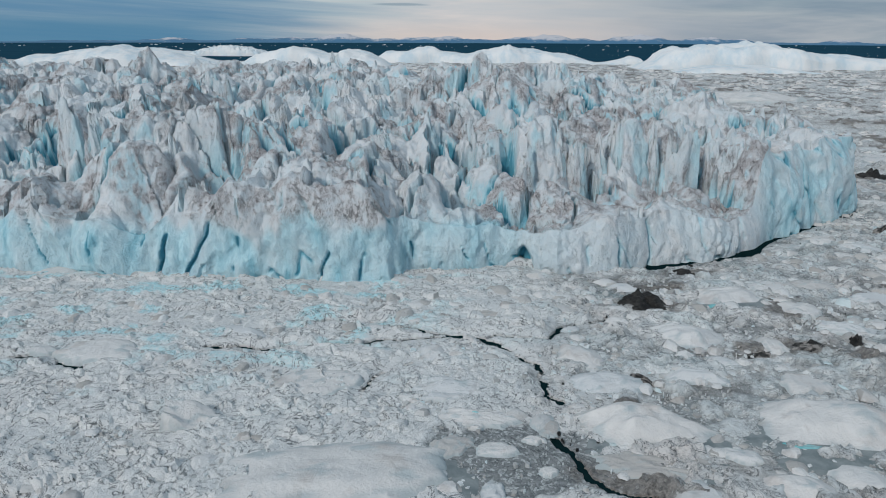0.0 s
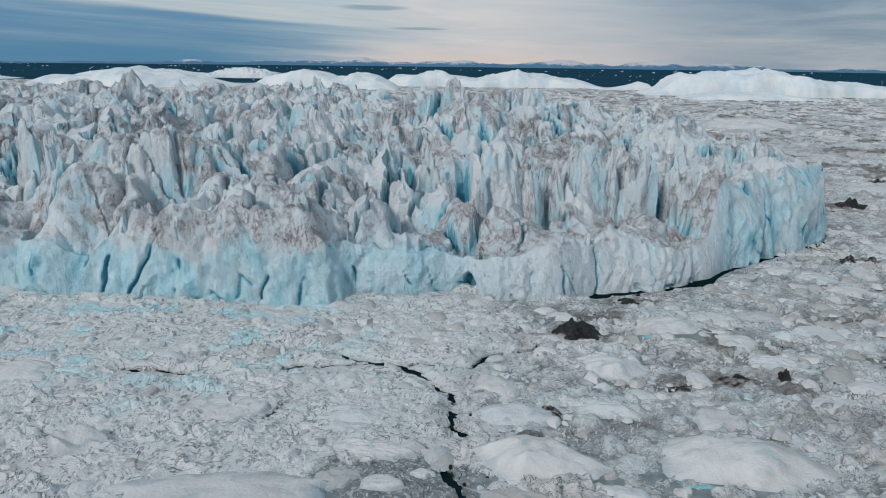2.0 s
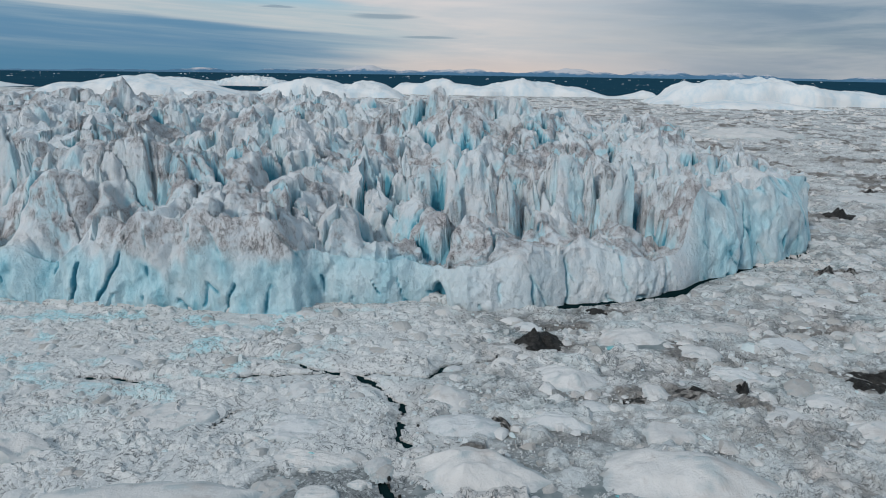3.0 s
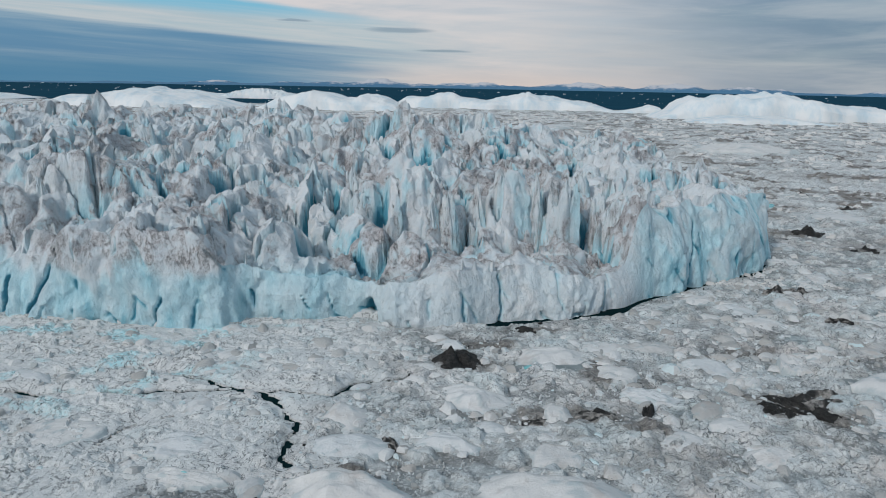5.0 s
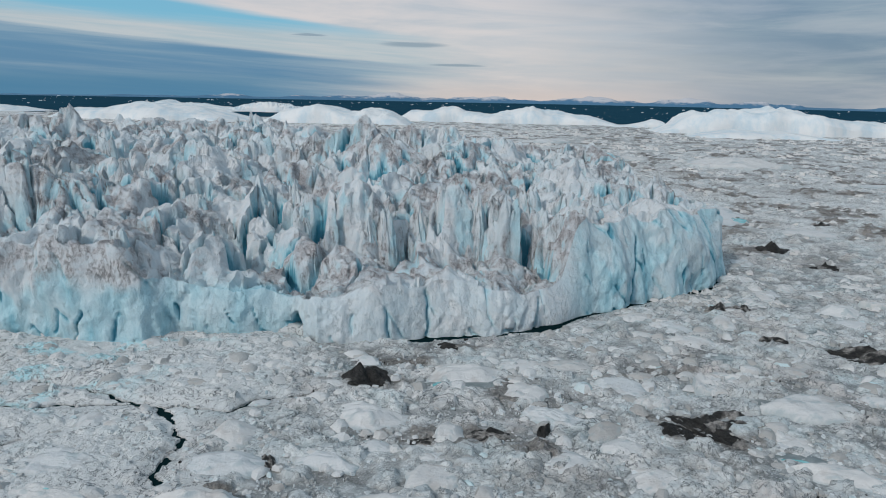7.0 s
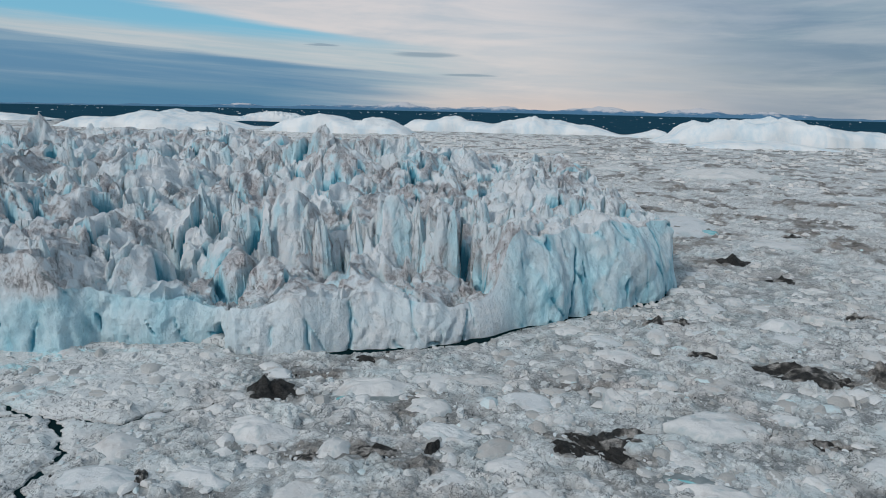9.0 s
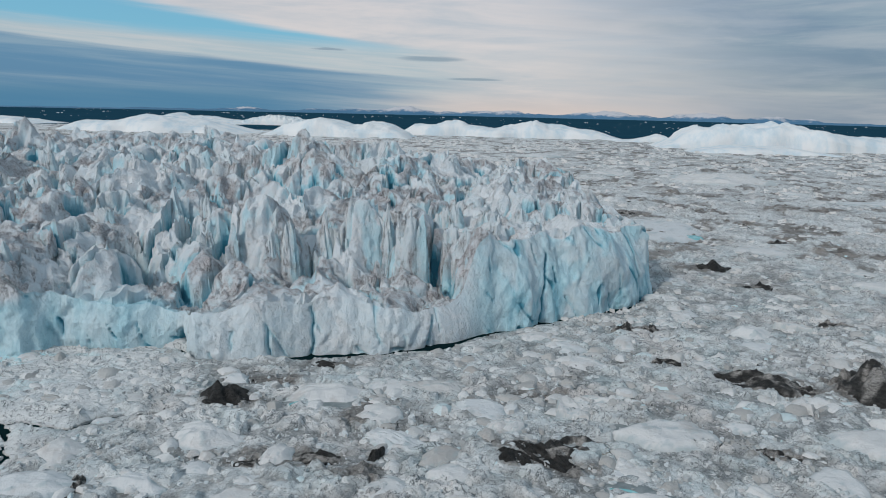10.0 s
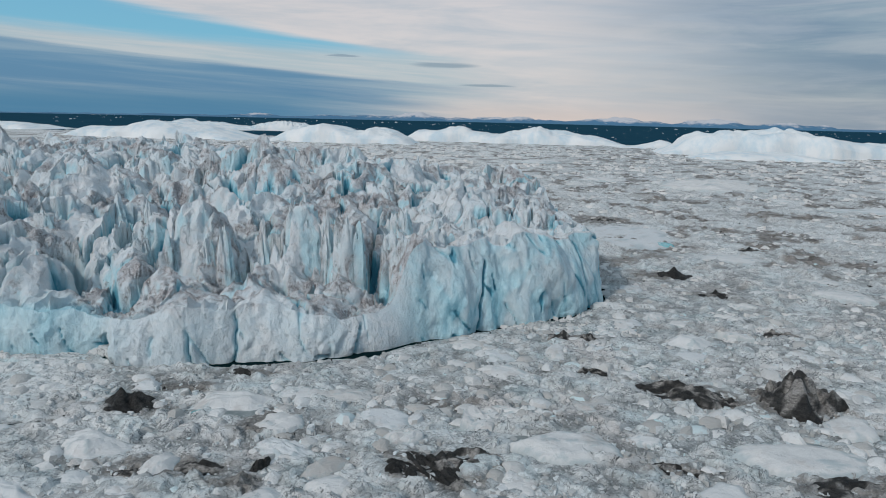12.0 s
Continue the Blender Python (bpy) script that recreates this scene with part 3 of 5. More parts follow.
def build_iceberg():
    F, s = resample(FRONT, step=0.33)
    B, _ = resample(BACK, count=len(F))
    n_face, n_top, n_rows = 58, 400, 360
    nf = np.zeros((len(F), 2))
    d = np.gradient(F[:, :2], axis=0)
    nf[:, 0], nf[:, 1] = d[:, 1], -d[:, 0]
    k = np.ones(61) / 61
    nf = np.stack([np.convolve(np.pad(nf[:, i], 30, mode="edge"), k, "valid") for i in (0, 1)], -1)
    nf /= np.linalg.norm(nf, axis=1, keepdims=True)
    inset = 2.6 + 1.2 * vnoise(s / 11, s * 0, 61) + (2.6 + 2.4 * vnoise(s / 9, s * 0, 62)) * smooth(F[:, 0], 77, 86) * smooth(F[:, 1], 190, 176)
    v = np.linspace(0, 1, n_top) ** 1.35
    across = np.linalg.norm(B - F[:, :2], axis=1)
    top = np.zeros((n_top, len(F), 3))
    T = F[:, :2] - nf * inset[:, None]
    for i, t in enumerate(v):
        top[i, :, :2] = T + (B - T) * t
    x, y = top[:, :, 0], top[:, :, 1]
    h, bare_shade, env = berg_height(x, y)
    back = smooth(1 - v, 0.0, 0.05)[:, None]
    top[:, :, 2] = np.maximum(h * back, 1.5) - 3.0 * (1 - back)
    # rows spread evenly along the slope, closer towards the front
    seg = np.linalg.norm(np.diff(top, axis=0), axis=2) / (1.0 + 0.010 * (across[None] * v[1:, None]))
    wide = 21
    pad = np.pad(seg, ((0, 0), (wide // 2, wide // 2)), mode="edge")
    cum = np.cumsum(np.concatenate([np.zeros((len(seg), 1)), pad], 1), axis=1)
    seg = np.clip((cum[:, wide:] - cum[:, :-wide]) / wide, 0, 2.2)
    run = np.concatenate([np.zeros((1, len(F))), np.cumsum(seg, axis=0)])
    even, even_bare_shade, even_v = np.zeros((n_rows, len(F), 3)), np.zeros((n_rows, len(F))), np.zeros((n_rows, len(F)))
    for j in range(len(F)):
        at = np.linspace(0, run[-1, j], n_rows)
        for k3 in range(3):
            even[:, j, k3] = np.interp(at, run[:, j], top[:, j, k3])
        even_bare_shade[:, j] = np.interp(at, run[:, j], bare_shade[:, j])
        even_v[:, j] = np.interp(at, run[:, j], v)
    top, bare_shade = even, even_bare_shade
    # flutes and broken blocks on the face
    along = lambda px: float(np.interp(px, F[:, 0], s))
    CLEFTS = [(along(52.0), 0.03, 0.42, 8.5), (along(44.8), -0.15, 0.42, 6.5), (along(72.5), 0.40, 0.4, 5.5), (along(76.0), -0.35, 0.34, 4), (along(-6), 0.3, 0.3, 6), (along(-35), 0.25, 0.5, 8), (along(-29), 0.5, 0.5, 10), (along(92), 0.2, 0.4, 14), (along(114), -0.05, 0.5, 15)]
    CAVE = (along(28.5), 0)
    wf = np.linspace(0, 1, n_face + 1)[:-1]
    face = np.zeros((n_face, len(F), 3))
    # an even rim: no jumps from one column to the next
    rim = np.convolve(np.pad(top[0, :, 2], 6, mode="edge"), np.ones(13) / 13, "valid")
    top[:, :, 2] += (rim - top[0, :, 2])[None] * np.exp(-across[None] * even_v / 1.8)
    zt = top[0, :, 2].copy()
    S = np.broadcast_to(s, (n_face, len(F)))
    for i, t in enumerate(wf):
        face[i, :, :2] = F[:, :2] + (T - F[:, :2]) * (0.15 * t + 0.85 * t ** 2.2)[..., None] if np.ndim(t) else F[:, :2] + (T - F[:, :2]) * (0.15 * t + 0.85 * t ** 2.2)
        face[i, :, 2] = -1.2 + (zt + 1.2) * t
    Z = face[:, :, 2]

    def bulge(S, Z):
        """Buttresses and flutes with creases between, a few deep clefts and the low cave in the face."""
        L = S + 0.22 * Z + 0.9 * vnoise(S / 5, Z / 5, 71)
        big, _ = peaks(L, Z * 0.45 + 0.4 * vnoise(S / 4, Z / 4, 70), 72, 8.5, 2.4)
        small, _ = peaks(S - 0.3 * Z + 0.6 * vnoise(S / 3, Z / 3, 79), Z * 0.5, 76, 3.0, 0.75)
        rough = smooth(fbm(S / 9, Z / 9, 78, 2), -0.4, 0.3)
        flat = smooth(S, along(30), along(36)) * smooth(S, along(79), along(74))
        g = (big + 0.9) * (1 - 0.55 * flat) + (small + 0.3) * (0.35 + 0.65 * rough)
        flute = 0.6 * ridged(L / 4.2, Z / 15, 73, 5) + (0.14 + 0.16 * rough) * fbm(S / 1.5, Z / 2.6, 74, 4)
        crack = 0 * g
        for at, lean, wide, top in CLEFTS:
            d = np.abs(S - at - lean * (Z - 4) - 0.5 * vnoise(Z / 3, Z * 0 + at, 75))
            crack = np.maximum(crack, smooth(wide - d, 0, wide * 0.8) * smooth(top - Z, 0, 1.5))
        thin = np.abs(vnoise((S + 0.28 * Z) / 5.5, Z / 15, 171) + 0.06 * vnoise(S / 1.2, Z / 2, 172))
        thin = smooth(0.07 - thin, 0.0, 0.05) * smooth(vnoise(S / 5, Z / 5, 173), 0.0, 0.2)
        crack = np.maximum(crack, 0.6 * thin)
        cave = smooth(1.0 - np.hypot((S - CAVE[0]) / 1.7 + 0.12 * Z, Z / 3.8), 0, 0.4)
        # the second value colours clefts and cave with shade
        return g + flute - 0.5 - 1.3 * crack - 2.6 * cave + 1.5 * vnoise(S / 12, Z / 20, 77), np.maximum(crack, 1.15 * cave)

    def soft(a):
        """Takes the saw-teeth off the broken edges."""
        p = np.pad(a, ((1, 1), (1, 1)), mode="edge")
        a = 0.5 * a + 0.125 * (p[:-2, 1:-1] + p[2:, 1:-1] + p[1:-1, :-2] + p[1:-1, 2:])
        return a
    tame = 1 - np.exp(-((s - along(77.5)) / 6.0) ** 4)
    g, crack = bulge(S, Z)
    g, crack = soft(g) * tame[None], soft(crack) * tame[None]
    face[:, :, :2] += nf[None] * g[..., None]
    gt, _ = bulge(s[None], zt[None])
    gt = soft(gt) * tame[None]
    dist = across[None] * even_v
    fade = np.exp(-dist / 3.0)
    top[:, :, :2] += nf[None] * (gt * fade)[..., None]
    # rough blocks on the top too
    sx, sy, sz = top[:, :, 0].copy(), top[:, :, 1].copy(), top[:, :, 2].copy()
    rugged = smooth(fbm(sx / 11, sy / 11, 84, 3), -0.3, 0.3)
    for axis, seed in ((0, 81), (1, 85), (2, 88)):
        a1 = fbm((sx + 0.6 * sy) / 2.6, (sz * 0.6 + 0.5 * sy) / 2.6, seed, 4, 0.55)
        top[:, :, axis] += (0.22 + 0.22 * rugged) * a1 * np.clip(dist / 2.0, 0, 1)
    end = smooth(s[-1] - s, 0.0, 3.0)
    face[:, :, 2] = face[:, :, 2] * end - (1 - end)
    top[:, :, 2] = top[:, :, 2] * end - (1 - end)
    # blue of bare ice on fresh faces, with shade painted into crevasses and steep slopes; dirt in bands on the
    # weathered top
    fx = F[:, 0]
    fresh_s = np.clip(0.16 + 0.84 * smooth(-fx, -33, -22) + 0.95 * smooth(fx, 76, 84) + 0.25 * vnoise(s / 14, s * 0, 91), 0, 1)
    bare_shade_face = np.clip(fresh_s[None] * smooth(10.5 + 4.0 * vnoise(S / 9, S * 0, 92) + 5.0 * smooth(fx, 2, 8) * smooth(fx, 32, 26) + 2.0 * vnoise(S / 2.6, Z / 8, 94) + 11 * smooth(S, along(76), along(82)) - Z, 0, 3.0) * (0.75 + 0.35 * vnoise(S / 3, Z / 9, 96)) * (1 - 0.5 * smooth(fx, 76, 84)[None] * smooth(fbm((S - 0.3 * Z) / 7, Z / 13, 99, 4) + 0.03 * (Z - 9), -0.1, 0.25)) + crack * 1.1, 0, 1.3)
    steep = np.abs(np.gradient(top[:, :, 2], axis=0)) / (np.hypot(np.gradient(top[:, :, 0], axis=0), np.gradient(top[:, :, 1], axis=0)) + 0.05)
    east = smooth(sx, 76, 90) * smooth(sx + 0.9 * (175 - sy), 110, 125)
    bare_shade_top = np.clip(bare_shade * 1.0 + 0.7 * smooth(steep, 1.1, 2.4) * smooth(fbm(sx / 9, sy / 9, 93, 3), -0.15, 0.35) + 0.25 * east, 0, 1.3)
    bare_shade_top = bare_shade_top * (1 - fade) + fade * np.clip(fresh_s[None] * smooth(11.0 + 8 * east - sz, 0, 4.0), 0, 1)
    belt = 0.9 * smooth(fbm(sx / 20, sy / 15, 95, 5), -0.1, 0.4)
    drift = 0.5 * fbm(sx / 7, sy / 7, 97, 4)
    for px, py, rx, ry in SILT:
        belt = np.maximum(belt, 1.2 * smooth(np.hypot((sx - px) / rx, (sy - py) / ry) + drift, 1.3, 0.4))
    dirt_top = np.clip(1.15 * belt * (1 - 0.6 * smooth(steep, 1.2, 2.6)) + 0.10, 0, 1.1) * (1 - 0.65 * east) * (1 - smooth(bare_shade_top, 0.35, 0.85))
    dirt_face = (0.7 * smooth(Z + 2.0 * vnoise(S / 5, Z / 5, 98), 7, 13)) * (1 - 0.8 * smooth(S, along(76), along(82)))
    berg = tagged(new("iceberg"), "huge crevassed white and turquoise iceberg with dirt-streaked pinnacles", "iceberg")
    seam = np.concatenate([face, top[:1]])
    cliff = grid_mesh("cliff_face", seam, {"bare_shade": np.concatenate([bare_shade_face, bare_shade_top[:1]]), "dirt": np.concatenate([np.clip(dirt_face, 0, 1), dirt_top[:1]])}, 30)
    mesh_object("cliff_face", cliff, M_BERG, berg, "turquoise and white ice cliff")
    mesh_object("crevassed_top", grid_mesh("crevassed_top", top, {"bare_shade": bare_shade_top, "dirt": dirt_top}, 38), M_BERG, berg, "dirt-streaked crevassed ice")
    return berg


iceberg = build_iceberg()


# ---- sea, pack ice ----
def disc(name, radius, z, mat, cx=60.0, cy=0.0, seg=96):
    bm = bmesh.new()
    bmesh.ops.create_circle(bm, cap_ends=True, segments=seg, radius=radius, matrix=Matrix.Translation((cx, cy, z)))
    me = bpy.data.meshes.new(name)
    bm.to_mesh(me)
    bm.free()
    return mesh_object(name, me, mat)


tagged(disc("water", 4850, -0.45, M_WATER), "dark blue-grey arctic sea reaching the horizon", "sea", kind="structure")

CRACKS = [[(-46, 79), (-36.6, 81.3), (-34.2, 79.0), (-30.6, 77.5)], [(-18, 84.2), (-13.5, 84.5), (-9.1, 83.9)],
          [(-9, 84.0), (1.6, 86.2), (4.6, 86.7), (10.8, 87.7), (15.5, 88.7), (21, 89.0), (28.8, 88.5), (31.4, 92.3), (35.3, 94), (38.7, 95.3)],
          [(19, 88.9), (20.9, 87), (23.5, 83.8), (26, 81), (27.1, 76), (27.1, 72.4), (28, 70.7)], [(25, 66.1), (26.6, 63.5), (28.1, 60.5), (29.3, 56.8), (31.1, 55.2), (34, 54), (52, 47)],
          [(-7.2, 93), (1.6, 94), (11.1, 90.6), (15.8, 88.6)], [(5, 71.5), (6.2, 76.5), (10.5, 81)]]
# soil patches: x, y, half length, half width, turn
SOIL = [(60, 85, 8, 3.2, 8), (70, 83, 3, 2, 0), (90, 91, 7, 3.4, -25), (66, 99, 5, 3, 60), (126, 122, 9, 3.5, -10), (142, 120, 8, 5, 10), (36, 68, 4, 2.5, 0), (33, 56, 7, 2, -20),
        (82, 104, 5, 2, 70), (90, 110, 5, 2, 20), (112, 146, 5, 1.6, 0), (120, 96, 3, 1.5, 0), (140, 95, 7, 4, 0), (135, 205, 7, 4, 0), (145, 186, 7, 3, 0), (48, 108, 6, 2, 10), (58, 116, 4, 1.4, 5),
        (46, 101, 6, 3, 0), (125, 300, 9, 6, 0)]

# soaked grey slush between the floes: x, y, half widths
WETLAND = [(150, 111, 11, 5), (128, 105, 11, 3.5), (113, 107, 8, 3), (152, 128, 8, 5), (118, 92, 12, 3.5), (52, 72, 9, 3), (60, 60, 9, 3.5), (76, 88, 7, 3), (66, 94, 7, 3), (100, 137, 9, 3), (128, 134, 10, 3), (140, 170, 12, 5), (150, 150, 12, 4)]


def pack_surface(x, y, dist):
    wx = x + 1.0 * fbm(x / 4, y / 4, 101, 4)
    wy = y + 1.0 * fbm(x / 4, y / 4, 105, 4)
    near = smooth(dist, 700, 300)
    white = smooth(34 - x + 0.12 * (y - 60) + 9 * fbm(x / 22, y / 22, 111, 3), -6, 14)
    slush = smooth(fbm(wx / 13, wy / 9, 121, 4) + 0.05 + 0.12 * smooth(x, 90, 135) - 0.8 * white, -0.1, 0.4)
    pan = smooth(np.hypot((x - 22) / 8.5, (y - 60) / 7) + 0.25 * fbm(x / 4, y / 4, 123, 3), 1.1, 0.9)
    slush = np.maximum(slush, 1.2 * pan)
    ragged = 0.5 * fbm(x / 4, y / 3, 125, 4)
    for px, py, a, c in WETLAND:
        slush = np.maximum(slush, 0.95 * smooth(np.hypot((x - px) / a, (y - py) / c) + ragged, 1.2, 0.7))
    # plates, lumps and small brash
    f1, f2, _, _, r = cells(wx / 7, wy / 6, 131)
    plate = smooth(r[1], 0.45, 0.6)
    z = (0.55 * (r[0] - 0.4) + 0.35 * (r[2] - 0.5) * (wx / 7 - np.floor(wx / 7))) * smooth(f2 - f1, 0.0, 0.08)
    f1, f2, dx, dy, r = cells(wx / 2.6, wy / 2.2, 135)
    z = z + (0.65 * r[0] ** 2 + 0.8 * (r[1] - 0.5) * dx + 0.7 * (r[2] - 0.5) * dy) * smooth(f2 - f1, 0.0, 0.14) * near * (1 - 0.8 * slush) * (1 - 0.8 * plate)
    f1, f2, dx, dy, r = cells(wx / 1.25, wy / 1.1, 139)
    z = z + (0.34 * r[0] + 0.4 * (r[1] - 0.5) * dx + 0.35 * (r[2] - 0.5) * dy) * smooth(f2 - f1, 0.0, 0.2) * near * (1 - 0.4 * slush) * (1 - 0.7 * plate)
    f1, f2, dx, dy, r = cells(wx / 17, wy / 22, 143)
    z = z + smooth(dist, 170, 420) * (1.5 * r[0] ** 3 + (r[1] - 0.5) * dx) * smooth(f2 - f1, 0.0, 0.25)
    lump = np.zeros(x.shape)
    for size, seed, share, tall in ((4.6, 181, 0.42, 0.95), (2.4, 187, 0.4, 0.55)):
        f1, f2, dx, dy, r = cells(wx / size, wy / (0.8 * size), seed)
        dome = smooth(0.46 + 0.12 * vnoise(x / 0.9, y / 0.9, seed + 5) - f1, 0.0, 0.2) * (r[3] < share) * smooth(dist, 800, 400) * (1 - pan)
        z = z + dome * tall * (0.35 + 0.65 * r[0]) * (0.75 + 0.8 * (r[1] - 0.5) * dx + 0.8 * (r[2] - 0.5) * dy) * (1 - 0.55 * white)
        lump = np.maximum(lump, dome)
    slush = slush * (1 - 0.9 * lump)
    z = z * (1 - 0.8 * pan)
    z = (0.10 + z) * (1 - 0.25 * white) - 0.10 * slush
    jx, jy = 0.35 * vnoise(x / 1.5, y / 1.5, 152), 0.35 * vnoise(x / 1.5, y / 1.5, 153)
    pinch = 0.3 * vnoise(x / 3.4, y / 3.4, 151)
    for line, wide in zip(CRACKS, (0.40, 0.30, 0.33, 0.27, 0.38, 0.2, 0.06)):
        d = line_dist(x + 0.5 * (wx - x) + jx, y + 0.5 * (wy - y) + jy, line)
        shore = smooth(2.0 - d, 0.0, 1.5)
        z = z * (1 - 0.85 * shore) - 0.22 * shore
        z = z - 3.0 * smooth(wide + pinch - d, 0.0, 0.2)
    lead = line_dist(x, y, FRONT_LINE)
    gap = (0.45 + 0.6 * vnoise(x / 5, y / 5, 155) + 0.5 * smooth(x, 80, 72)) * smooth(x, 44, 54) + 0.15 + 0.35 * vnoise(x / 9, y / 9, 156)
    shore = smooth(gap + 3.5 - lead, 0.0, 2.0) * smooth(x, 42, 54)
    z = z * (1 - 0.8 * shore) - 0.25 * shore
    z = z - 1.6 * smooth(gap + 0.9 - lead, 0.0, 0.25) * smooth(x, 44, 54) - 1.2 * smooth(gap + 0.4 - lead, 0, 0.3) * (1 - smooth(x, 44, 54))
    # the pack breaks up far out
    end = 1140 + 70 * fbm(x / 240, y / 200, 161, 4)
    z = z - 2.0 * smooth(y - end, 0, 60)
    dirt = np.zeros(x.shape)
    ragged = 0.45 * fbm(x / 3, y / 3, 165, 4)
    for px, py, a, b, turn in SOIL:
        c, sn = math.cos(radians(turn)), math.sin(radians(turn))
        u, v = ((x - px) * c + (y - py) * sn) / a, (-(x - px) * sn + (y - py) * c) / b
        dirt = np.maximum(dirt, smooth(np.hypot(u, v) + ragged, 1.3, 0.6))
    streaks = smooth(fbm(wx / 16, wy / 9, 171, 5), -0.05 - 0.1 * smooth(x, 80, 130), 0.4) * (1 - white)
    far_streaks = smooth(fbm(x / 22, y / 27, 173, 6, 0.62), 0.10, 0.36) * smooth(dist, 160, 260)
    dirt = np.clip(np.maximum(dirt * 1.15, np.maximum(0.42 * streaks, 0.7 * far_streaks) * (1 - 0.8 * lump)), 0, 1)
    blue = smooth(fbm(x / 9, y / 6, 175, 5), 0.12, 0.55) * (0.15 + 0.85 * smooth(12 - x + (y - 90) * 0.3, -5, 12)) * smooth(y, 60, 95) * smooth(dist, 400, 200)
    # from 150 m out the pack is set paler, its joints fainter
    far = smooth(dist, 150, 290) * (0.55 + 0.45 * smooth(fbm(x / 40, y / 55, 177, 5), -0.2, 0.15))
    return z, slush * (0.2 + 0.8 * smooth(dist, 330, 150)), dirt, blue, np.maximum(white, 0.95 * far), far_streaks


def build_pack():
    steps, y = [], -420.0
    while y < 1420:
        steps.append(y)
        y += 20.0 if y < -20 else 1.0 if y < 38 else 0.27 if y < 112 else max(0.27, 0.27 + (y - 112) * 0.0052)
    yy = np.array(steps)
    u = np.concatenate([np.linspace(-6, -1.12, 14), np.linspace(-1, 1, 580), np.linspace(1.12, 6, 14)])
    reach = np.maximum(yy, 40)
    left, right = 12 - 0.70 * reach, 108 + 0.52 * reach
    mid, half = (left + right) / 2, (right - left) / 2
    x = mid[:, None] + half[:, None] * u[None]
    y = np.broadcast_to(yy[:, None], x.shape)
    dist = np.hypot(np.clip(np.abs(x - 60) - 45, 0, None), y)
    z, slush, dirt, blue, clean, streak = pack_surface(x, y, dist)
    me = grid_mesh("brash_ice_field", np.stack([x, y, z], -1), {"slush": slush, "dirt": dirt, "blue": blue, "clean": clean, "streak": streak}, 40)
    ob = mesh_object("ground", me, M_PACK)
    return tagged(ob, "wide field of packed white and grey brash ice with dark cracks", "ice field", kind="structure")


build_pack()


# ---- lumps of ice and sediment ----
def lump_mesh(name, seed, kind="slab", n=34):
    """A floating lump about 1 m in half length and 1 m high, to be scaled: slab, hummock or block."""
    rng = np.random.default_rng(seed)
    g = np.linspace(-1.25, 1.25, n)
    x, y = np.meshgrid(g, g)
    ox, oy = rng.uniform(0, 90, 2)
    # an outline of broken edges with bays
    edge = np.full(x.shape, 9.0)
    corners = 8 if kind != "block" else 5
    a0 = rng.uniform(0, 6.28)
    for i in range(corners):
        a = a0 + (i + rng.uniform(-0.3, 0.3)) / corners * 6.283
        edge = np.minimum(edge, rng.uniform(0.78, 1.02) - x * math.cos(a) - y * math.sin(a))
    edge = edge + (0.16 if kind == "hummock" else 0.07) * fbm(x * 2.2 + ox, y * 2.2 + oy, seed % 97, 4)
    tilt = rng.uniform(-0.4, 0.4, 2)
    pk, _ = peaks(x + ox + 0.15 * fbm(x * 3, y * 3, seed % 61, 3), y + oy, seed % 59, 0.85, 0.8)
    rough = fbm(x * 2.5 + oy, y * 2.5 + ox, seed % 83, 4)
    if kind == "crag":
        edge = edge + 0.11 * fbm(x * 3.1 + oy, y * 3.1 + ox, seed % 53, 4)
        rid = ridged(x * 1.3 + ox, y * 1.3 + oy, seed % 47, 5)
        top = 0.45 + 0.65 * np.clip(pk, -0.8, 1) + 0.25 * (rid - 0.75) + 0.2 * rough
        z = np.maximum(top, 0.08) * smooth(edge, 0.0, 0.12) * (0.4 + 0.6 * smooth(edge, 0.05, 0.6))
    elif kind == "slab":
        top = 0.72 + tilt[0] * x + tilt[1] * y + 0.07 * rough + 0.10 * np.clip(pk, -0.4, 1)
        z = top * (0.55 * smooth(edge, 0.0, 0.10) + 0.45 * smooth(edge, 0.05, 0.4))
    elif kind == "dome":
        top = 0.72 + 0.2 * np.clip(pk, -0.7, 1) + 0.10 * rough + 0.5 * tilt[0] * x + 0.4 * tilt[1] * y
        z = top * np.sqrt(smooth(edge, 0.0, 0.55)) * (0.5 + 0.5 * smooth(edge, 0.1, 0.6))
    elif kind == "hummock":
        top = 0.62 + 0.45 * np.clip(pk, -0.7, 1) + 0.16 * rough + 0.5 * tilt[0] * x
        z = top * smooth(edge, 0.0, 0.16) * (0.55 + 0.45 * smooth(edge, 0.1, 0.7))
    else:
        top = 0.62 + 1.6 * tilt[0] * x + 1.6 * tilt[1] * y + 0.35 * np.clip(pk, -0.6, 1) + 0.05 * rough
        z = np.maximum(top, 0.15) * smooth(edge, 0.0, 0.12)
    z = np.where(edge > 0.0, z, -0.5)
    low = np.clip(smooth(edge + 0.12 * rough, 0.16, 0.02) + 0.9 * smooth(rough - 0.4 * top, 0.05, 0.45), 0, 1)
    pale = smooth(fbm(x * 2 + ox, y * 2, seed % 79, 4), -0.15, 0.35)
    me = grid_mesh(name, np.stack([x, y, z], -1), {"low": low, "pale": pale}, 35)
    bm = bmesh.new()
    bm.from_mesh(me)
    bmesh.ops.delete(bm, geom=[f for f in bm.faces if all(v.co.z < -0.4 for v in f.verts)], context="FACES")
    bm.to_mesh(me)
    bm.free()
    return me


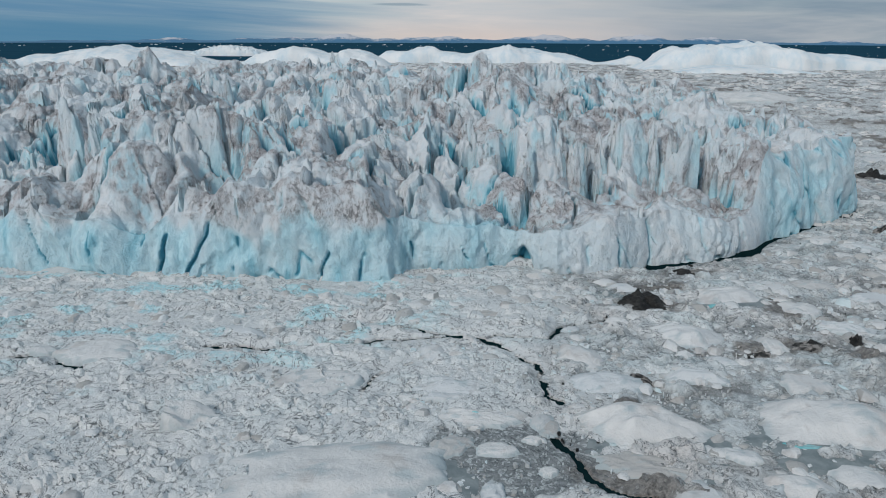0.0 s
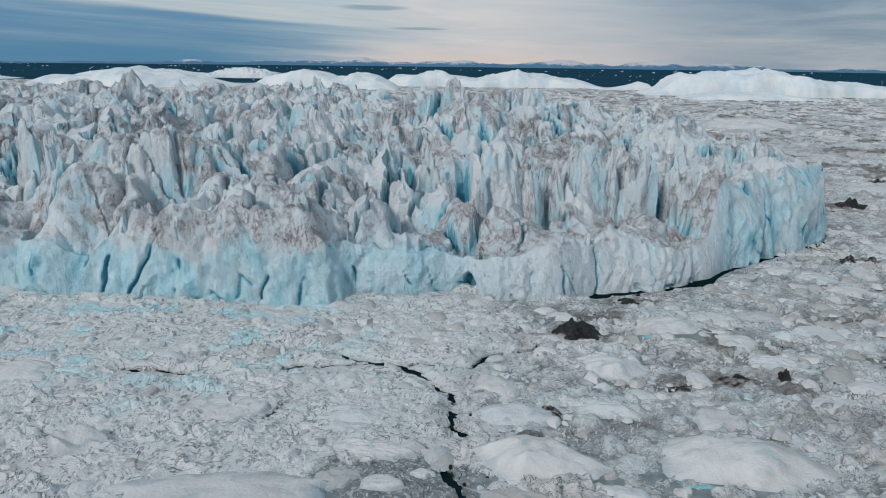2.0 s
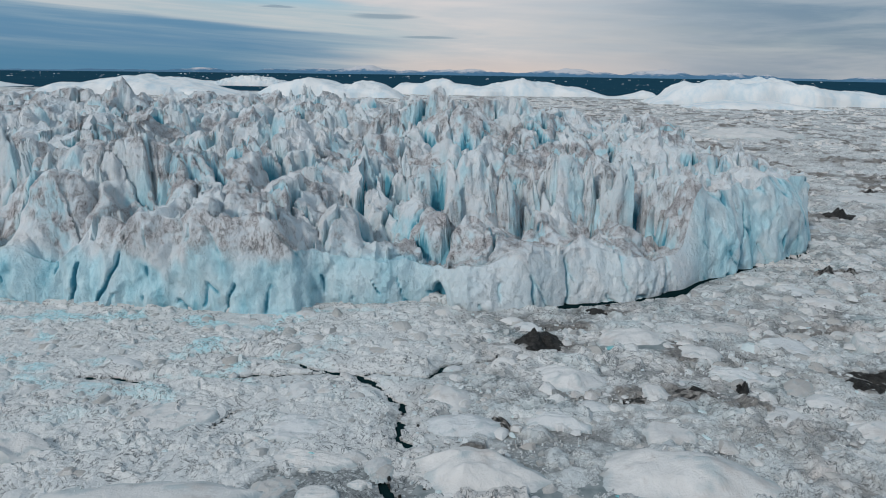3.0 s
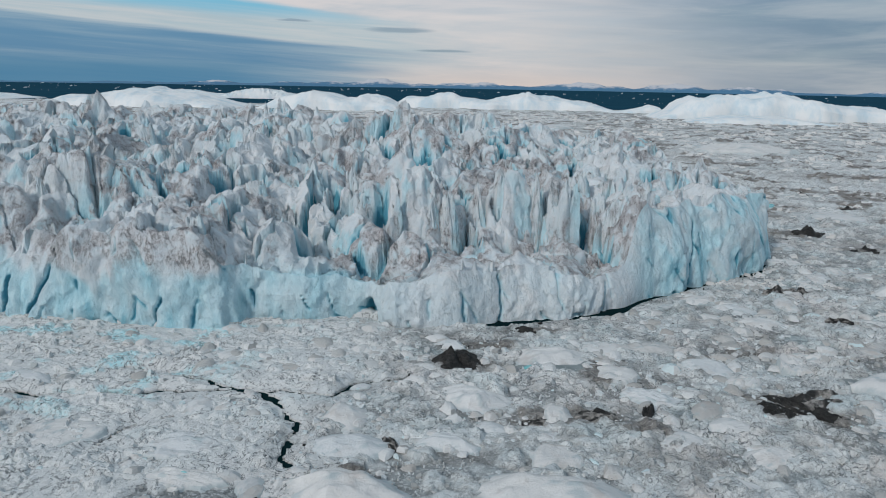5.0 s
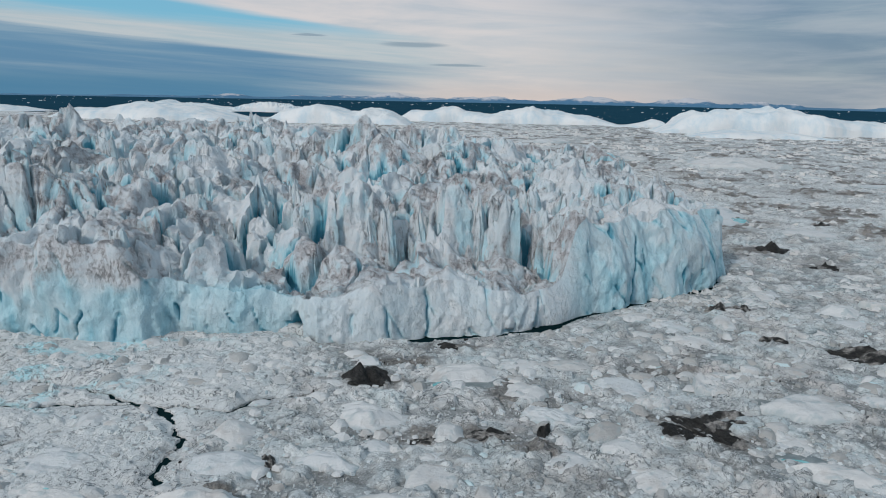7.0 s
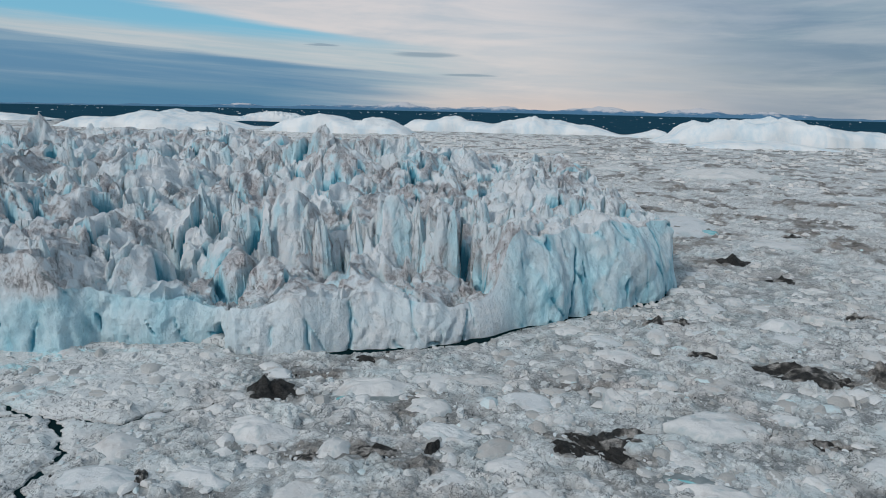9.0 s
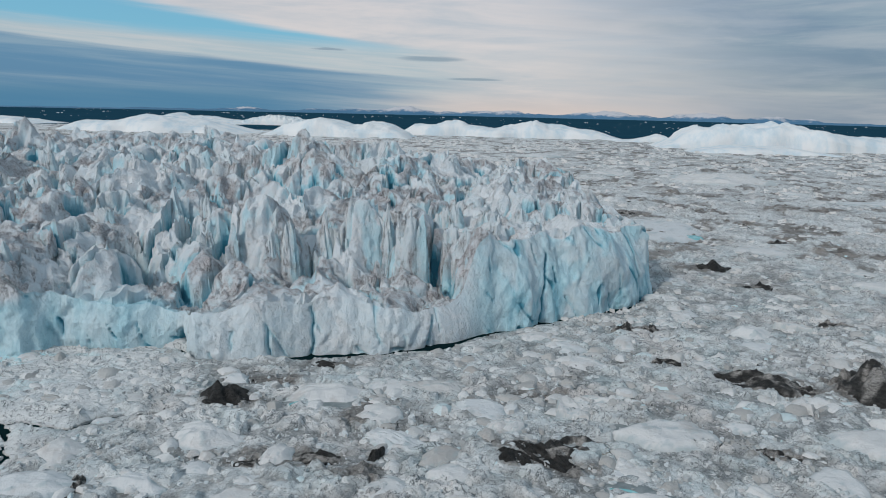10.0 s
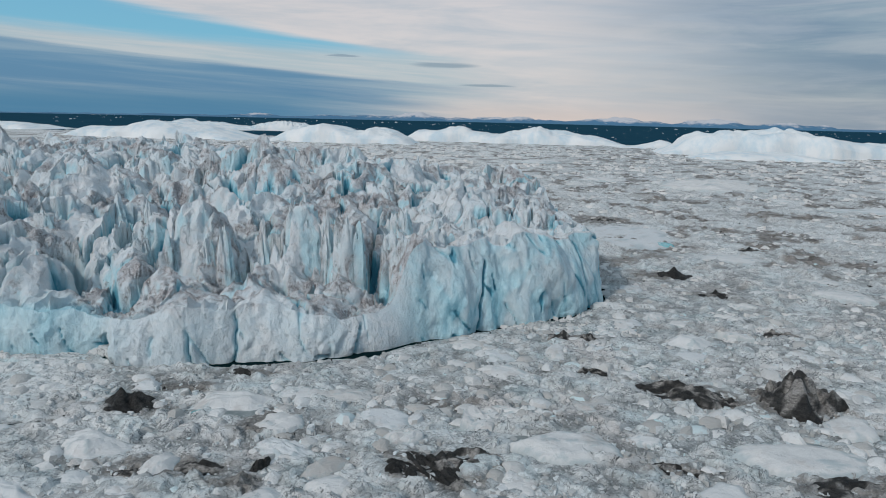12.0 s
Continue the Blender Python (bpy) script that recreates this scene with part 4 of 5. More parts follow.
def place(name, me, mat, x, y, a, b, h, turn, label, category, group=""):
    ob = mesh_object(name, me, mat)
    ob.matrix_basis = Matrix.Translation((x, y, 0.05)) @ pose(0, 0, 0, 0, 0, turn) @ Matrix.Diagonal((a, b, h, 1))
    return tagged(ob, label, category, group)


# the floes that stand out: x, y, half length, half width, height, turn, shape, grey, label
FLOES = [
    (4, 56.4, 13, 6.6, 1.7, 4, "slab", 0, "broad smooth white ice floe among brash"),
    (-12, 64.6, 3.4, 2.3, 2.2, 10, "block", 0, "tilted white ice block with a blue broken side"),
    (36, 65.6, 8.4, 4.4, 3.2, -6, "dome", 0, "long humped pinkish-white ice floe beside slush"),
    (57, 66.5, 11, 6.0, 2.9, -4, "dome", 0, "large humped white ice floe with wet blue hollows"),
    (48, 55.5, 4.5, 2.8, 1.4, 0, "dome", 0, "smooth white ice floe beside a dark crack"),
    (44.6, 60.2, 2.4, 1.5, 1.0, -30, "slab", 0, "small oval white ice floe"),
    (37, 58.2, 7.0, 2.4, 0.8, -12, "hummock", 1, "low grey dirty ice floe with wet edges"),
    (33.7, 75, 5.8, 3.3, 1.2, 5, "dome", 0, "rounded pinkish-white ice floe beside a crack"),
    (45.3, 77.3, 4.6, 2.4, 1.3, -5, "dome", 0, "rounded white ice floe in brash"),
    (47.8, 88.6, 6.4, 4.2, 2.4, -15, "dome", 0, "high rounded white ice floe"),
    (15, 73, 5.2, 3.2, 1.3, 10, "hummock", 0, "lumpy white ice floe frozen into brash"),
    (18, 66.8, 4.8, 2.2, 1.0, -8, "hummock", 0, "low white ice floe with a turquoise melt hollow"),
    (20.3, 61, 2.4, 1.5, 0.5, 0, "slab", 0, "round pale ice pan in grey slush"),
    (24.2, 62.8, 1.2, 0.8, 0.4, 0, "slab", 0, "small round ice pan in grey slush"),
    (15.8, 61.6, 2.4, 2.0, 0.6, 40, "hummock", 1, "grey dirty ice pan in slush"),
    (-31, 82, 6.2, 3.4, 0.9, -8, "slab", 0, "flat white ice floe with a turquoise melt pool"),
    (-1, 74, 6.0, 4.4, 0.6, 30, "slab", 0, "smooth bluish-white ice floe in brash"),
    (107, 98.6, 7.6, 4.4, 1.9, 10, "slab", 0, "angular smooth white ice floe with melt water"),
    (137, 101, 9.8, 5.2, 1.6, 8, "slab", 0, "broad smooth white ice floe beside dirty ice"),
    (132, 146, 6.4, 3.8, 2.4, 5, "dome", 0, "snow-white humped ice floe"),
    (95.2, 104.6, 2.6, 1.9, 1.8, 20, "block", 0, "small angular clean white ice block"),
    (95.2, 91.2, 0.9, 0.8, 1.0, 30, "dome", 0, "small white ice cube on dirty ice"),
    (99, 108.5, 5.2, 2.6, 1.3, -5, "hummock", 0, "low white ice floe in brash"),
    (98, 124, 6.4, 4.0, 1.6, 15, "dome", 0, "pale humped ice floe in brash"),
    (59.5, 104.5, 7.2, 4.2, 1.9, 12, "dome", 0, "rounded pale ice floe with a greenish pool"),
    (117.6, 103.3, 2.6, 1.2, 0.8, 0, "slab", 0, "small flat white ice floe"),
    (84, 133, 4.4, 2.2, 0.7, 20, "hummock", 1, "low tan ice floe near the iceberg"),
    (142, 152, 3.4, 2.0, 1.8, 0, "block", 0, "small upright white ice block"),
    (122.6, 121, 1.1, 0.9, 1.2, 0, "dome", 0, "small white ice lump on dirty ice"),
    (119.5, 170.5, 4.4, 3.2, 1.8, 0, "hummock", 0, "white ice piece at the iceberg's foot"),
    (133, 268, 19, 30, 1.7, 6, "slab", 0, "wide flat snow-covered ice shelf floe"),
    (205, 462, 36, 28, 8.0, -10, "hummock", 0, "wide low snow-covered ice hummock"),
    (270, 372, 36, 10, 2.2, 0, "slab", 0, "long flat white ice floe"),
    (146, 500, 19, 12, 3.2, 0, "hummock", 0, "low snow-covered ice hummock"),
    (83, 78, 4.2, 2.6, 1.3, 20, "dome", 0, "rounded white ice floe in dirty brash"),
    (72, 92, 4.4, 2.6, 1.2, -20, "hummock", 0, "pale lumpy ice floe beside sediment"),
    (86, 98.5, 3.4, 2.8, 1.8, 40, "hummock", 0, "pale peaked ice floe beside sediment"),
    (75, 110, 5.2, 3.0, 1.4, 0, "hummock", 1, "tan lumpy ice floe in brash"),
    (112, 113, 4.6, 2.6, 0.9, 0, "hummock", 1, "greyish low ice floe in brash"),
    (104, 82, 6.0, 3.2, 1.3, -15, "dome", 0, "humped white ice floe with a blue hollow"),
]
WET = {0: (0.35, -0.45), 2: (0.25, -0.75), 3: (-0.2, -0.55), 6: (0.2, -0.3), 17: (-0.35, 0.35), 18: (0.1, 0.4), 24: (0.1, -0.3), 39: (-0.3, 0.3), 19: (0.3, 0.2), 15: (0.1, 0.2)}
POOLS = {15: (0.35, 0.45, 0.42), 17: (0.1, 0.95, 0.4), 11: (0.1, 0.1, 0.22), 39: (-0.7, 0.4, 0.35), 24: (-0.5, -0.75, 0.3), 3: (-0.45, -0.75, 0.25), 0: (0.1, 0.35, 0.07), 30: (0.45, -0.6, 0.3)}
for i, (x, y, a, b, h, turn, kind, dull, label) in enumerate(FLOES):
    floe = place("ice_floe", lump_mesh("ice_floe", 200 + i, kind, 48 if a > 4 else 30), M_GREY if dull else M_FLOE, x, y, a, b, h, turn, label, "ice floe")
    if i in WET:
        foot = mesh_object("wet_foot", lump_mesh("wet_foot", 260 + i, "slab", 36), M_WET, floe, "wet grey-green ice at the waterline")
        ox, oy = WET[i]
        foot.matrix_basis = Matrix.Translation((ox, oy, 0.0)) @ Matrix.Diagonal((0.95, 0.95, 0.30 / h, 1))
    if i in POOLS:
        px, py, pr = POOLS[i]
        pool = mesh_object("melt_pool", lump_mesh("melt_pool", 300 + i, "slab", 26), M_POOL, floe, "turquoise melt water")
        pool.matrix_basis = Matrix.Translation((px, py, 0.0)) @ Matrix.Diagonal((pr, pr * 0.55, 1.0 if i not in WET else 0.44 / h, 1))

# sediment-laden dark lumps
DARK = [
    (45, 100.6, 4.3, 2.6, 1.9, -8, "near-black sediment-covered ice mound in brash"),
    (139.6, 205, 4.4, 3.0, 2.4, -10, "near-black sediment-covered ice mound near the iceberg"),
    (145.6, 185.4, 4.2, 2.0, 1.8, -8, "low near-black sediment-covered ice mound"),
    (125.6, 120.4, 7.0, 3.4, 2.2, -10, "wide grey-black dirty ice mound with pale patches"),
    (132.5, 118.6, 2.4, 1.4, 0.9, -18, "low grey-black dirty ice lump with pale patches"),
    (143.2, 120.5, 6.6, 5.4, 4.8, 25, "large peaked black and grey dirty ice lump"),
    (91, 91.2, 4.6, 1.4, 1.5, -42, "narrow black sediment ridge on dirty ice"),
    (87.4, 90, 2.6, 1.6, 1.1, -10, "grey-black dirty ice lump"),
    (95.4, 93.4, 4.6, 3.2, 1.6, 10, "grey silt-streaked ice hummock with pale patches"),
    (56, 115.6, 3.0, 1.3, 1.0, -5, "low black sediment lump beside the iceberg"),
    (107.6, 144.6, 2.6, 1.4, 1.4, 5, "small dark dirty ice lump"),
    (112.8, 145.2, 2.2, 1.4, 1.5, -10, "small dark dirty ice lump"),
    (112.6, 127.4, 2.3, 1.0, 1.0, -8, "small flat dark dirty ice lump"),
    (120.6, 96, 3.0, 1.3, 0.9, -6, "low dark olive dirty ice lump"),
    (64, 86, 3.4, 1.5, 0.9, 8, "low dark sediment lump in dirty brash"),
    (57, 83.4, 2.6, 1.1, 0.6, 0, "low dark sediment lump in dirty brash"),
    (70.6, 87.4, 0.9, 1.7, 1.5, -15, "small upright black sediment-stained lump"),
    (141.5, 95, 6.2, 2.8, 1.1, 5, "low olive-grey dirty ice mound"),
    (38.8, 76.3, 0.9, 1.4, 0.5, 30, "small dark grey sediment lump"),
    (152, 156, 3.4, 1.6, 1.4, 0, "small dark dirty ice lump"),
    (66, 84, 1.6, 0.8, 0.7, 0, "small black sediment lump"),
    (172, 250, 4.6, 2.2, 1.6, 5, "low dark dirty ice lump far off"),
    (-40, 420, 12, 6, 4, 5, "far dark rock-covered ice mound"),
    (128, 305, 5.2, 3.4, 1.8, 0, "grey dirty ice mound in the pack"),
]
for i, (x, y, a, b, h, turn, label) in enumerate(DARK):
    ob = place("dirty_ice_lump", lump_mesh("dirty_ice_lump", 400 + i, "crag", 64 if a > 6 else 48), M_SOIL if "black" in label and "pale" not in label and h < 3 else M_MIXED, x, y, 1.1 * a, 1.2 * b, 1.6 * h, turn, label, "dirty ice")

# low snow-covered hummocks out on the pack
rng = np.random.default_rng(23)
FAR_KINDS = [lump_mesh("pack_hummock", 560 + i, ("hummock", "slab", "hummock")[i % 3], 30) for i in range(6)]
count = 0
while count < 70:
    y = 190 + 620 * rng.random() ** 1.4
    x = (10 - 0.6 * y) + rng.random() * (100 + 1.15 * y)
    if x < 122 and y < 285:
        continue
    a = (3 + 11 * rng.random() ** 2) * (0.6 + y / 700)
    place("pack_hummock", FAR_KINDS[count % 6], M_GREY if rng.random() < 0.3 else M_FLOE, x, y, a, a * rng.uniform(0.5, 0.9), a * rng.uniform(0.08, 0.2), rng.uniform(-30, 30),
          "low snow-covered ice hummock far out on the pack", "ice floe", "hummocks on the far pack")
    count += 1

# many smaller floes, alike
rng = np.random.default_rng(7)
KINDS = [lump_mesh("small_floe", 500 + i, ("dome", "slab", "hummock", "dome")[i % 4], 20) for i in range(12)]
front_x, front_y = [p[0] for p in FRONT_LINE], [p[1] for p in FRONT_LINE]
count = 0
while count < 330:
    y = 46 + 150 * rng.random() ** 1.5
    x = (10 - 0.66 * y) + rng.random() * (100 + 1.25 * y)
    if y > np.interp(x, front_x, front_y, right=400) - (5.5 if x > 42 else 2.5) or (x < 25 and rng.random() < 0.6):
        continue
    if any(abs(x - f[0]) < f[2] + 1 and abs(y - f[1]) < f[3] + 1 for f in FLOES + DARK):
        continue
    a = 0.5 + 3.4 * rng.random() ** 2.2 + 0.006 * y
    b = a * rng.uniform(0.5, 0.95)
    h = a * rng.uniform(0.18, 0.36)
    place("small_ice_floe", KINDS[count % 12], M_GREY if rng.random() < 0.16 else M_FLOE, x, y, a, b, h, rng.uniform(-180, 180),
          "small white ice floe in packed brash", "ice floe", "small floes in the brash")
    count += 1


def pieces_mesh(name, n, area, size, seed, mat, label, flat=(0.15, 0.45), z0=0.16, scale_at=90.0):
    """Loose angular plates of ice as one mesh."""
    r = np.random.default_rng(seed)
    x, y = area(r, n)
    n = len(x)
    k = 6
    s = (size[0] + (size[1] - size[0]) * r.random(n) ** 3) * np.clip(y / scale_at, 0.3, 1.5)
    a = (np.arange(k)[None] + r.uniform(-0.35, 0.35, (n, k))) / k * 2 * np.pi
    rad = s[:, None] * r.uniform(0.65, 1.15, (n, k))
    wide = r.uniform(0.55, 1.0, (n, 1))
    t = r.uniform(0, 6.28, (n, 1))
    bx, by = rad * np.cos(a), rad * np.sin(a) * wide
    bx, by = bx * np.cos(t) - by * np.sin(t), bx * np.sin(t) + by * np.cos(t)
    h = s * r.uniform(flat[0], flat[1], n)
    tilt = r.uniform(-0.3, 0.3, (2, n, 1))
    top = np.stack([0.82 * bx, 0.82 * by, h[:, None] + tilt[0] * bx + tilt[1] * by], -1)
    foot = np.stack([bx, by, np.full(bx.shape, -0.3)], -1)
    V = np.concatenate([foot, top], 1) + np.stack([x, y, np.full(n, z0)], -1)[:, None]
    sides = np.array([[i, (i + 1) % k, k + (i + 1) % k, k + i] for i in range(k)])
    base = (2 * k * np.arange(n))[:, None]
    loops = np.concatenate([(sides.ravel()[None] + base), (np.arange(k, 2 * k)[None] + base)], 1).ravel()
    start = (np.concatenate([np.arange(k) * 4, [4 * k]])[None] + (5 * k * np.arange(n))[:, None]).ravel()
    me = bpy.data.meshes.new(name)
    me.vertices.add(2 * k * n)
    me.vertices.foreach_set("co", V.astype(np.float32).ravel())
    me.loops.add(len(loops))
    me.loops.foreach_set("vertex_index", loops.astype(np.int32))
    me.polygons.add(len(start))
    me.polygons.foreach_set("loop_start", start.astype(np.int32))
    me.polygons.foreach_set("use_smooth", np.zeros(len(start), bool))
    me.update(calc_edges=True)
    return tagged(mesh_object(name, me, mat), label, "brash ice", kind="stuff")


def off_pans(x, y):
    """Away from the wide snow-covered floes and the dark lumps."""
    ok = np.ones(x.shape, bool)
    for f in FLOES + DARK:
        if len(f) == 7 or f[2] > 9 or (f[2] > 5 and f[6] == "slab"):
            c, sn = math.cos(radians(f[5])), math.sin(radians(f[5]))
            u, v = ((x - f[0]) * c + (y - f[1]) * sn) / f[2], (-(x - f[0]) * sn + (y - f[1]) * c) / f[3]
            ok &= np.hypot(u, v) > 0.95
    return ok


def chunk_field(name, n, area, size, seed, mat, label, scale_at=90.0):
    """Broken, rounded chunks of ice as one mesh, each bounded by its own planes."""
    r = np.random.default_rng(seed)
    x, y = area(r, n)
    n, k, rings = len(x), 8, 4
    ang = np.arange(k)[None] / k * 2 * np.pi + np.zeros((rings, 1))
    up = np.radians([-8.0, 18.0, 42.0, 66.0])[:, None]
    d = np.stack([np.cos(up) * np.cos(ang), np.cos(up) * np.sin(ang), np.sin(up) + 0 * ang], -1).reshape(-1, 3)
    d = np.concatenate([d, [[0, 0, 1.0]]])
    total = np.zeros((n, len(d)))
    for i in range(8):
        a = r.uniform(0, 6.28, n) if i > 5 else (i + r.uniform(-0.4, 0.4, n)) * 1.047
        tilt = r.uniform(0.1, 0.7, n) if i < 6 else r.uniform(1.2, 3.5, n)
        nrm = np.stack([np.cos(a), np.sin(a), tilt], -1)
        nrm /= np.linalg.norm(nrm, axis=1, keepdims=True)
        total += (np.clip(nrm @ d.T, 0, None) / r.uniform(0.6, 1.0, (n, 1))) ** 9
    P = d[None] * (np.maximum(total, 1e-6) ** (-1 / 9.0))[..., None] * r.uniform(0.94, 1.06, (n, len(d), 1))
    s = (size[0] + (size[1] - size[0]) * r.random(n) ** 4) * np.clip(y / scale_at, 0.7, 1.2)
    P *= np.stack([s, s * r.uniform(0.6, 1.0, n), s * r.uniform(0.3, 0.65, n)], -1)[:, None]
    t = r.uniform(0, 6.28, (n, 1))
    V = np.stack([P[..., 0] * np.cos(t) - P[..., 1] * np.sin(t) + x[:, None], P[..., 0] * np.sin(t) + P[..., 1] * np.cos(t) + y[:, None], P[..., 2] + 0.12], -1)
    quads = np.array([[q * k + i, q * k + (i + 1) % k, (q + 1) * k + (i + 1) % k, (q + 1) * k + i] for q in range(rings - 1) for i in range(k)])
    caps = np.array([[(rings - 1) * k + i, (rings - 1) * k + (i + 1) % k, rings * k] for i in range(k)])
    base = (len(d) * np.arange(n))[:, None]
    loops = np.concatenate([quads.ravel()[None] + base, caps.ravel()[None] + base], 1)
    start = np.concatenate([4 * np.arange(len(quads)), 4 * len(quads) + 3 * np.arange(k)])[None] + (loops.shape[1] * np.arange(n))[:, None]
    me = bpy.data.meshes.new(name)
    me.vertices.add(V.shape[0] * V.shape[1])
    me.vertices.foreach_set("co", V.astype(np.float32).ravel())
    me.loops.add(loops.size)
    me.loops.foreach_set("vertex_index", loops.astype(np.int32).ravel())
    me.polygons.add(start.size)
    me.polygons.foreach_set("loop_start", start.astype(np.int32).ravel())
    me.polygons.foreach_set("use_smooth", np.ones(start.size, bool))
    me.update(calc_edges=True)
    me.set_sharp_from_angle(angle=radians(32))
    return tagged(mesh_object(name, me, mat), label, "brash ice", kind="stuff")


def near_pack(r, n):
    y = 46 + 120 * r.random(n) ** 1.4
    x = (10 - 0.66 * y) + r.random(n) * (100 + 1.25 * y)
    ok = (y < np.interp(x, front_x, front_y, right=400) - np.where(x > 42, 4.5, 2.0)) & (fbm(x / 9, y / 9, 601, 3) + 0.006 * x > 0.0)
    for line in CRACKS:
        ok &= line_dist(x, y, line) > 1.5
    ok &= (np.hypot((x - 22.5) / 8.5, (y - 60) / 6.5) > 1) | (r.random(n) < 0.3)
    return x[ok], y[ok]


def far_sea(r, n):
    y = 1150 + 2600 * r.random(n) ** 1.3
    x = r.uniform(-0.75, 0.75, n) * y
    ok = fbm(x / 700, y / 260, 605, 3) > 0.08
    return x[ok], y[ok]


def middle_pack(r, n):
    y = 150 + 850 * r.random(n) ** 2
    x = (10 - 0.66 * y) + r.random(n) * (100 + 1.25 * y)
    inside = (y > np.interp(x, front_x, front_y, right=400) - 1.5) & (x < 119) & (y < 268)
    ok = ~inside & (fbm(x / 40, y / 25, 611, 3) > -0.1) & off_pans(x, y)
    return x[ok], y[ok]


def specks(r, n):
    y = 60 + 800 * r.random(n) ** 2.2
    x = (10 - 0.66 * y) + r.random(n) * (100 + 1.25 * y)
    inside = (y > np.interp(x, front_x, front_y, right=400) - 1.5) & (x < 119) & (y < 268)
    ok = ~inside & (fbm(x / 26, y / 10, 615, 4) > 0.2) & (x > 30 - 0.05 * y) & off_pans(x, y)
    return x[ok], y[ok]


def chunk_area(r, n):
    y = 46 + 230 * r.random(n) ** 1.7
    x = (10 - 0.66 * y) + r.random(n) * (100 + 1.25 * y)
    ok = (y < np.interp(x, front_x, front_y, right=400) - np.where(x > 42, 4.0, 1.5)) & (fbm(x / 11, y / 8, 621, 4) + 0.004 * np.clip(x, -20, 60) > 0.06)
    for line in CRACKS:
        ok &= line_dist(x, y, line) > 1.6
    ok &= (np.hypot((x - 22.5) / 8.5, (y - 60) / 6.5) > 1.1) & off_pans(x, y)
    return x[ok], y[ok]


chunk_field("brash_chunks", 14000, chunk_area, (0.22, 1.9), 15, M_CHUNK, "broken rounded chunks of white and grey ice in the pack")
pieces_mesh("brash_bits", 26000, near_pack, (0.10, 0.72), 11, M_BITS, "loose angular plates of white and grey ice on the pack")
pieces_mesh("far_brash", 30000, middle_pack, (0.35, 3.2), 13, M_FLOE, "angular plates of white and grey ice far out on the pack", (0.12, 0.4), 0.16, 400.0)
pieces_mesh("sediment_bits", 7000, specks, (0.08, 1.0), 14, M_SOIL, "dark bits of sediment strewn over the brash ice", (0.05, 0.2), 0.2, 200.0)
pieces_mesh("drift_ice", 1100, far_sea, (1.0, 10), 12, M_FAR, "scattered drift ice on the far open sea", (0.05, 0.2), -0.3, 3000.0)


# ---- far icebergs, hills ----
def far_berg(profile, y, depth, seed, label, jag=0.0, block=4):
    """A far iceberg: heights along its length, smooth across its depth."""
    px, ph = np.array(profile, float).T
    u = np.linspace(px[0], px[-1], 150)
    v = np.linspace(-1, 1, 46)
    X, Vv = np.meshgrid(u, v)
    H = np.interp(X, px, ph)
    H = H * (1 + 0.05 * fbm(X / 18, X * 0, seed + 3, 4))
    Y = y + Vv * depth * (0.75 + 0.25 * vnoise(X / 60, X * 0, seed))
    shape = np.clip(1 - np.abs(Vv) ** block, 0, 1) ** (0.55 + 0.25 * vnoise(X / 70, X * 0, seed + 9))
    n = fbm(X / 34, Y / 34, seed, 5)
    pk, _ = peaks(X + 9 * n, Y, seed, 85, 10.0)
    Z = H * shape * (1 + 0.10 * n) + np.clip(pk, -5, 1.5) * shape * np.clip(H / 20, 0, 1) + jag * (ridged(X / 12, Y / 12, seed + 5, 4) - 0.7) * shape * 14
    Z = np.where(shape < 0.02, -1.0, Z)
    Z[:, 0] = Z[:, -1] = -1.0
    me = grid_mesh("far_iceberg", np.stack([X, Y, Z], -1), None, 22)
    return tagged(mesh_object("far_iceberg", me, M_FAR), label, "iceberg")


far_berg([(246, 0), (256, 5), (271, 12), (281, 21), (299, 27), (331, 29), (374, 28.5), (395, 32), (417, 32.5), (435, 28), (460, 23), (517, 21), (560, 17), (640, 11), (700, 6), (740, 0)], 950, 60, 701, "big smooth snow-white tabular iceberg far off", 0.0, 6)
far_berg([(262, 0), (290, 5), (340, 9), (380, 8), (420, 3), (440, 0)], 850, 50, 703, "low snow-white ice apron before the tabular iceberg")
far_berg([(212, 0), (242, 4), (276, 11.5), (290, 8), (298, 0)], 1100, 40, 705, "low white iceberg on the open water's edge")
far_berg([(-128, 0), (-120, 6), (-104, 16.4), (-61, 19), (-40, 23), (-30, 22), (-15, 16.4), (13, 14.3), (59, 18), (80, 25), (92, 28), (102, 24), (114, 20.8), (150, 19.8), (187, 13.4), (224, 3), (236, 0)], 1150, 55, 707, "long white wedge-shaped iceberg far off", 0.12)
far_berg([(-300, 0), (-286, 6), (-270, 14), (-232, 21.5), (-215, 28.2), (-194, 25.4), (-169, 20), (-158, 19), (-145, 24), (-112, 16), (-93, 8), (-82, 0)], 1000, 60, 709, "white domed iceberg with a pale blue flank", 0.08)
far_berg([(-560, 0), (-535, 13), (-502, 20), (-432, 18.5), (-407, 11), (-390, 0)], 1500, 60, 711, "jagged pale iceberg far out", 0.9)
far_berg([(-605, 0), (-592, 9), (-573, 15.4), (-529, 19.6), (-476, 23), (-441, 22), (-398, 18), (-364, 10.6), (-335, 3), (-325, 0)], 1000, 90, 713, "broad smooth snow-domed iceberg")
far_berg([(-830, 0), (-810, 6), (-764, 13.6), (-732, 11.8), (-705, 23), (-695, 23), (-679, 19), (-641, 17), (-590, 9.8), (-552, 6), (-530, 0)], 1480, 60, 715, "pale iceberg with two peaks far out", 0.25)
far_berg([(-1150, 0), (-1000, 14), (-925, 12), (-854, 11), (-820, 2), (-810, 0)], 1200, 80, 717, "low broad white iceberg far off")


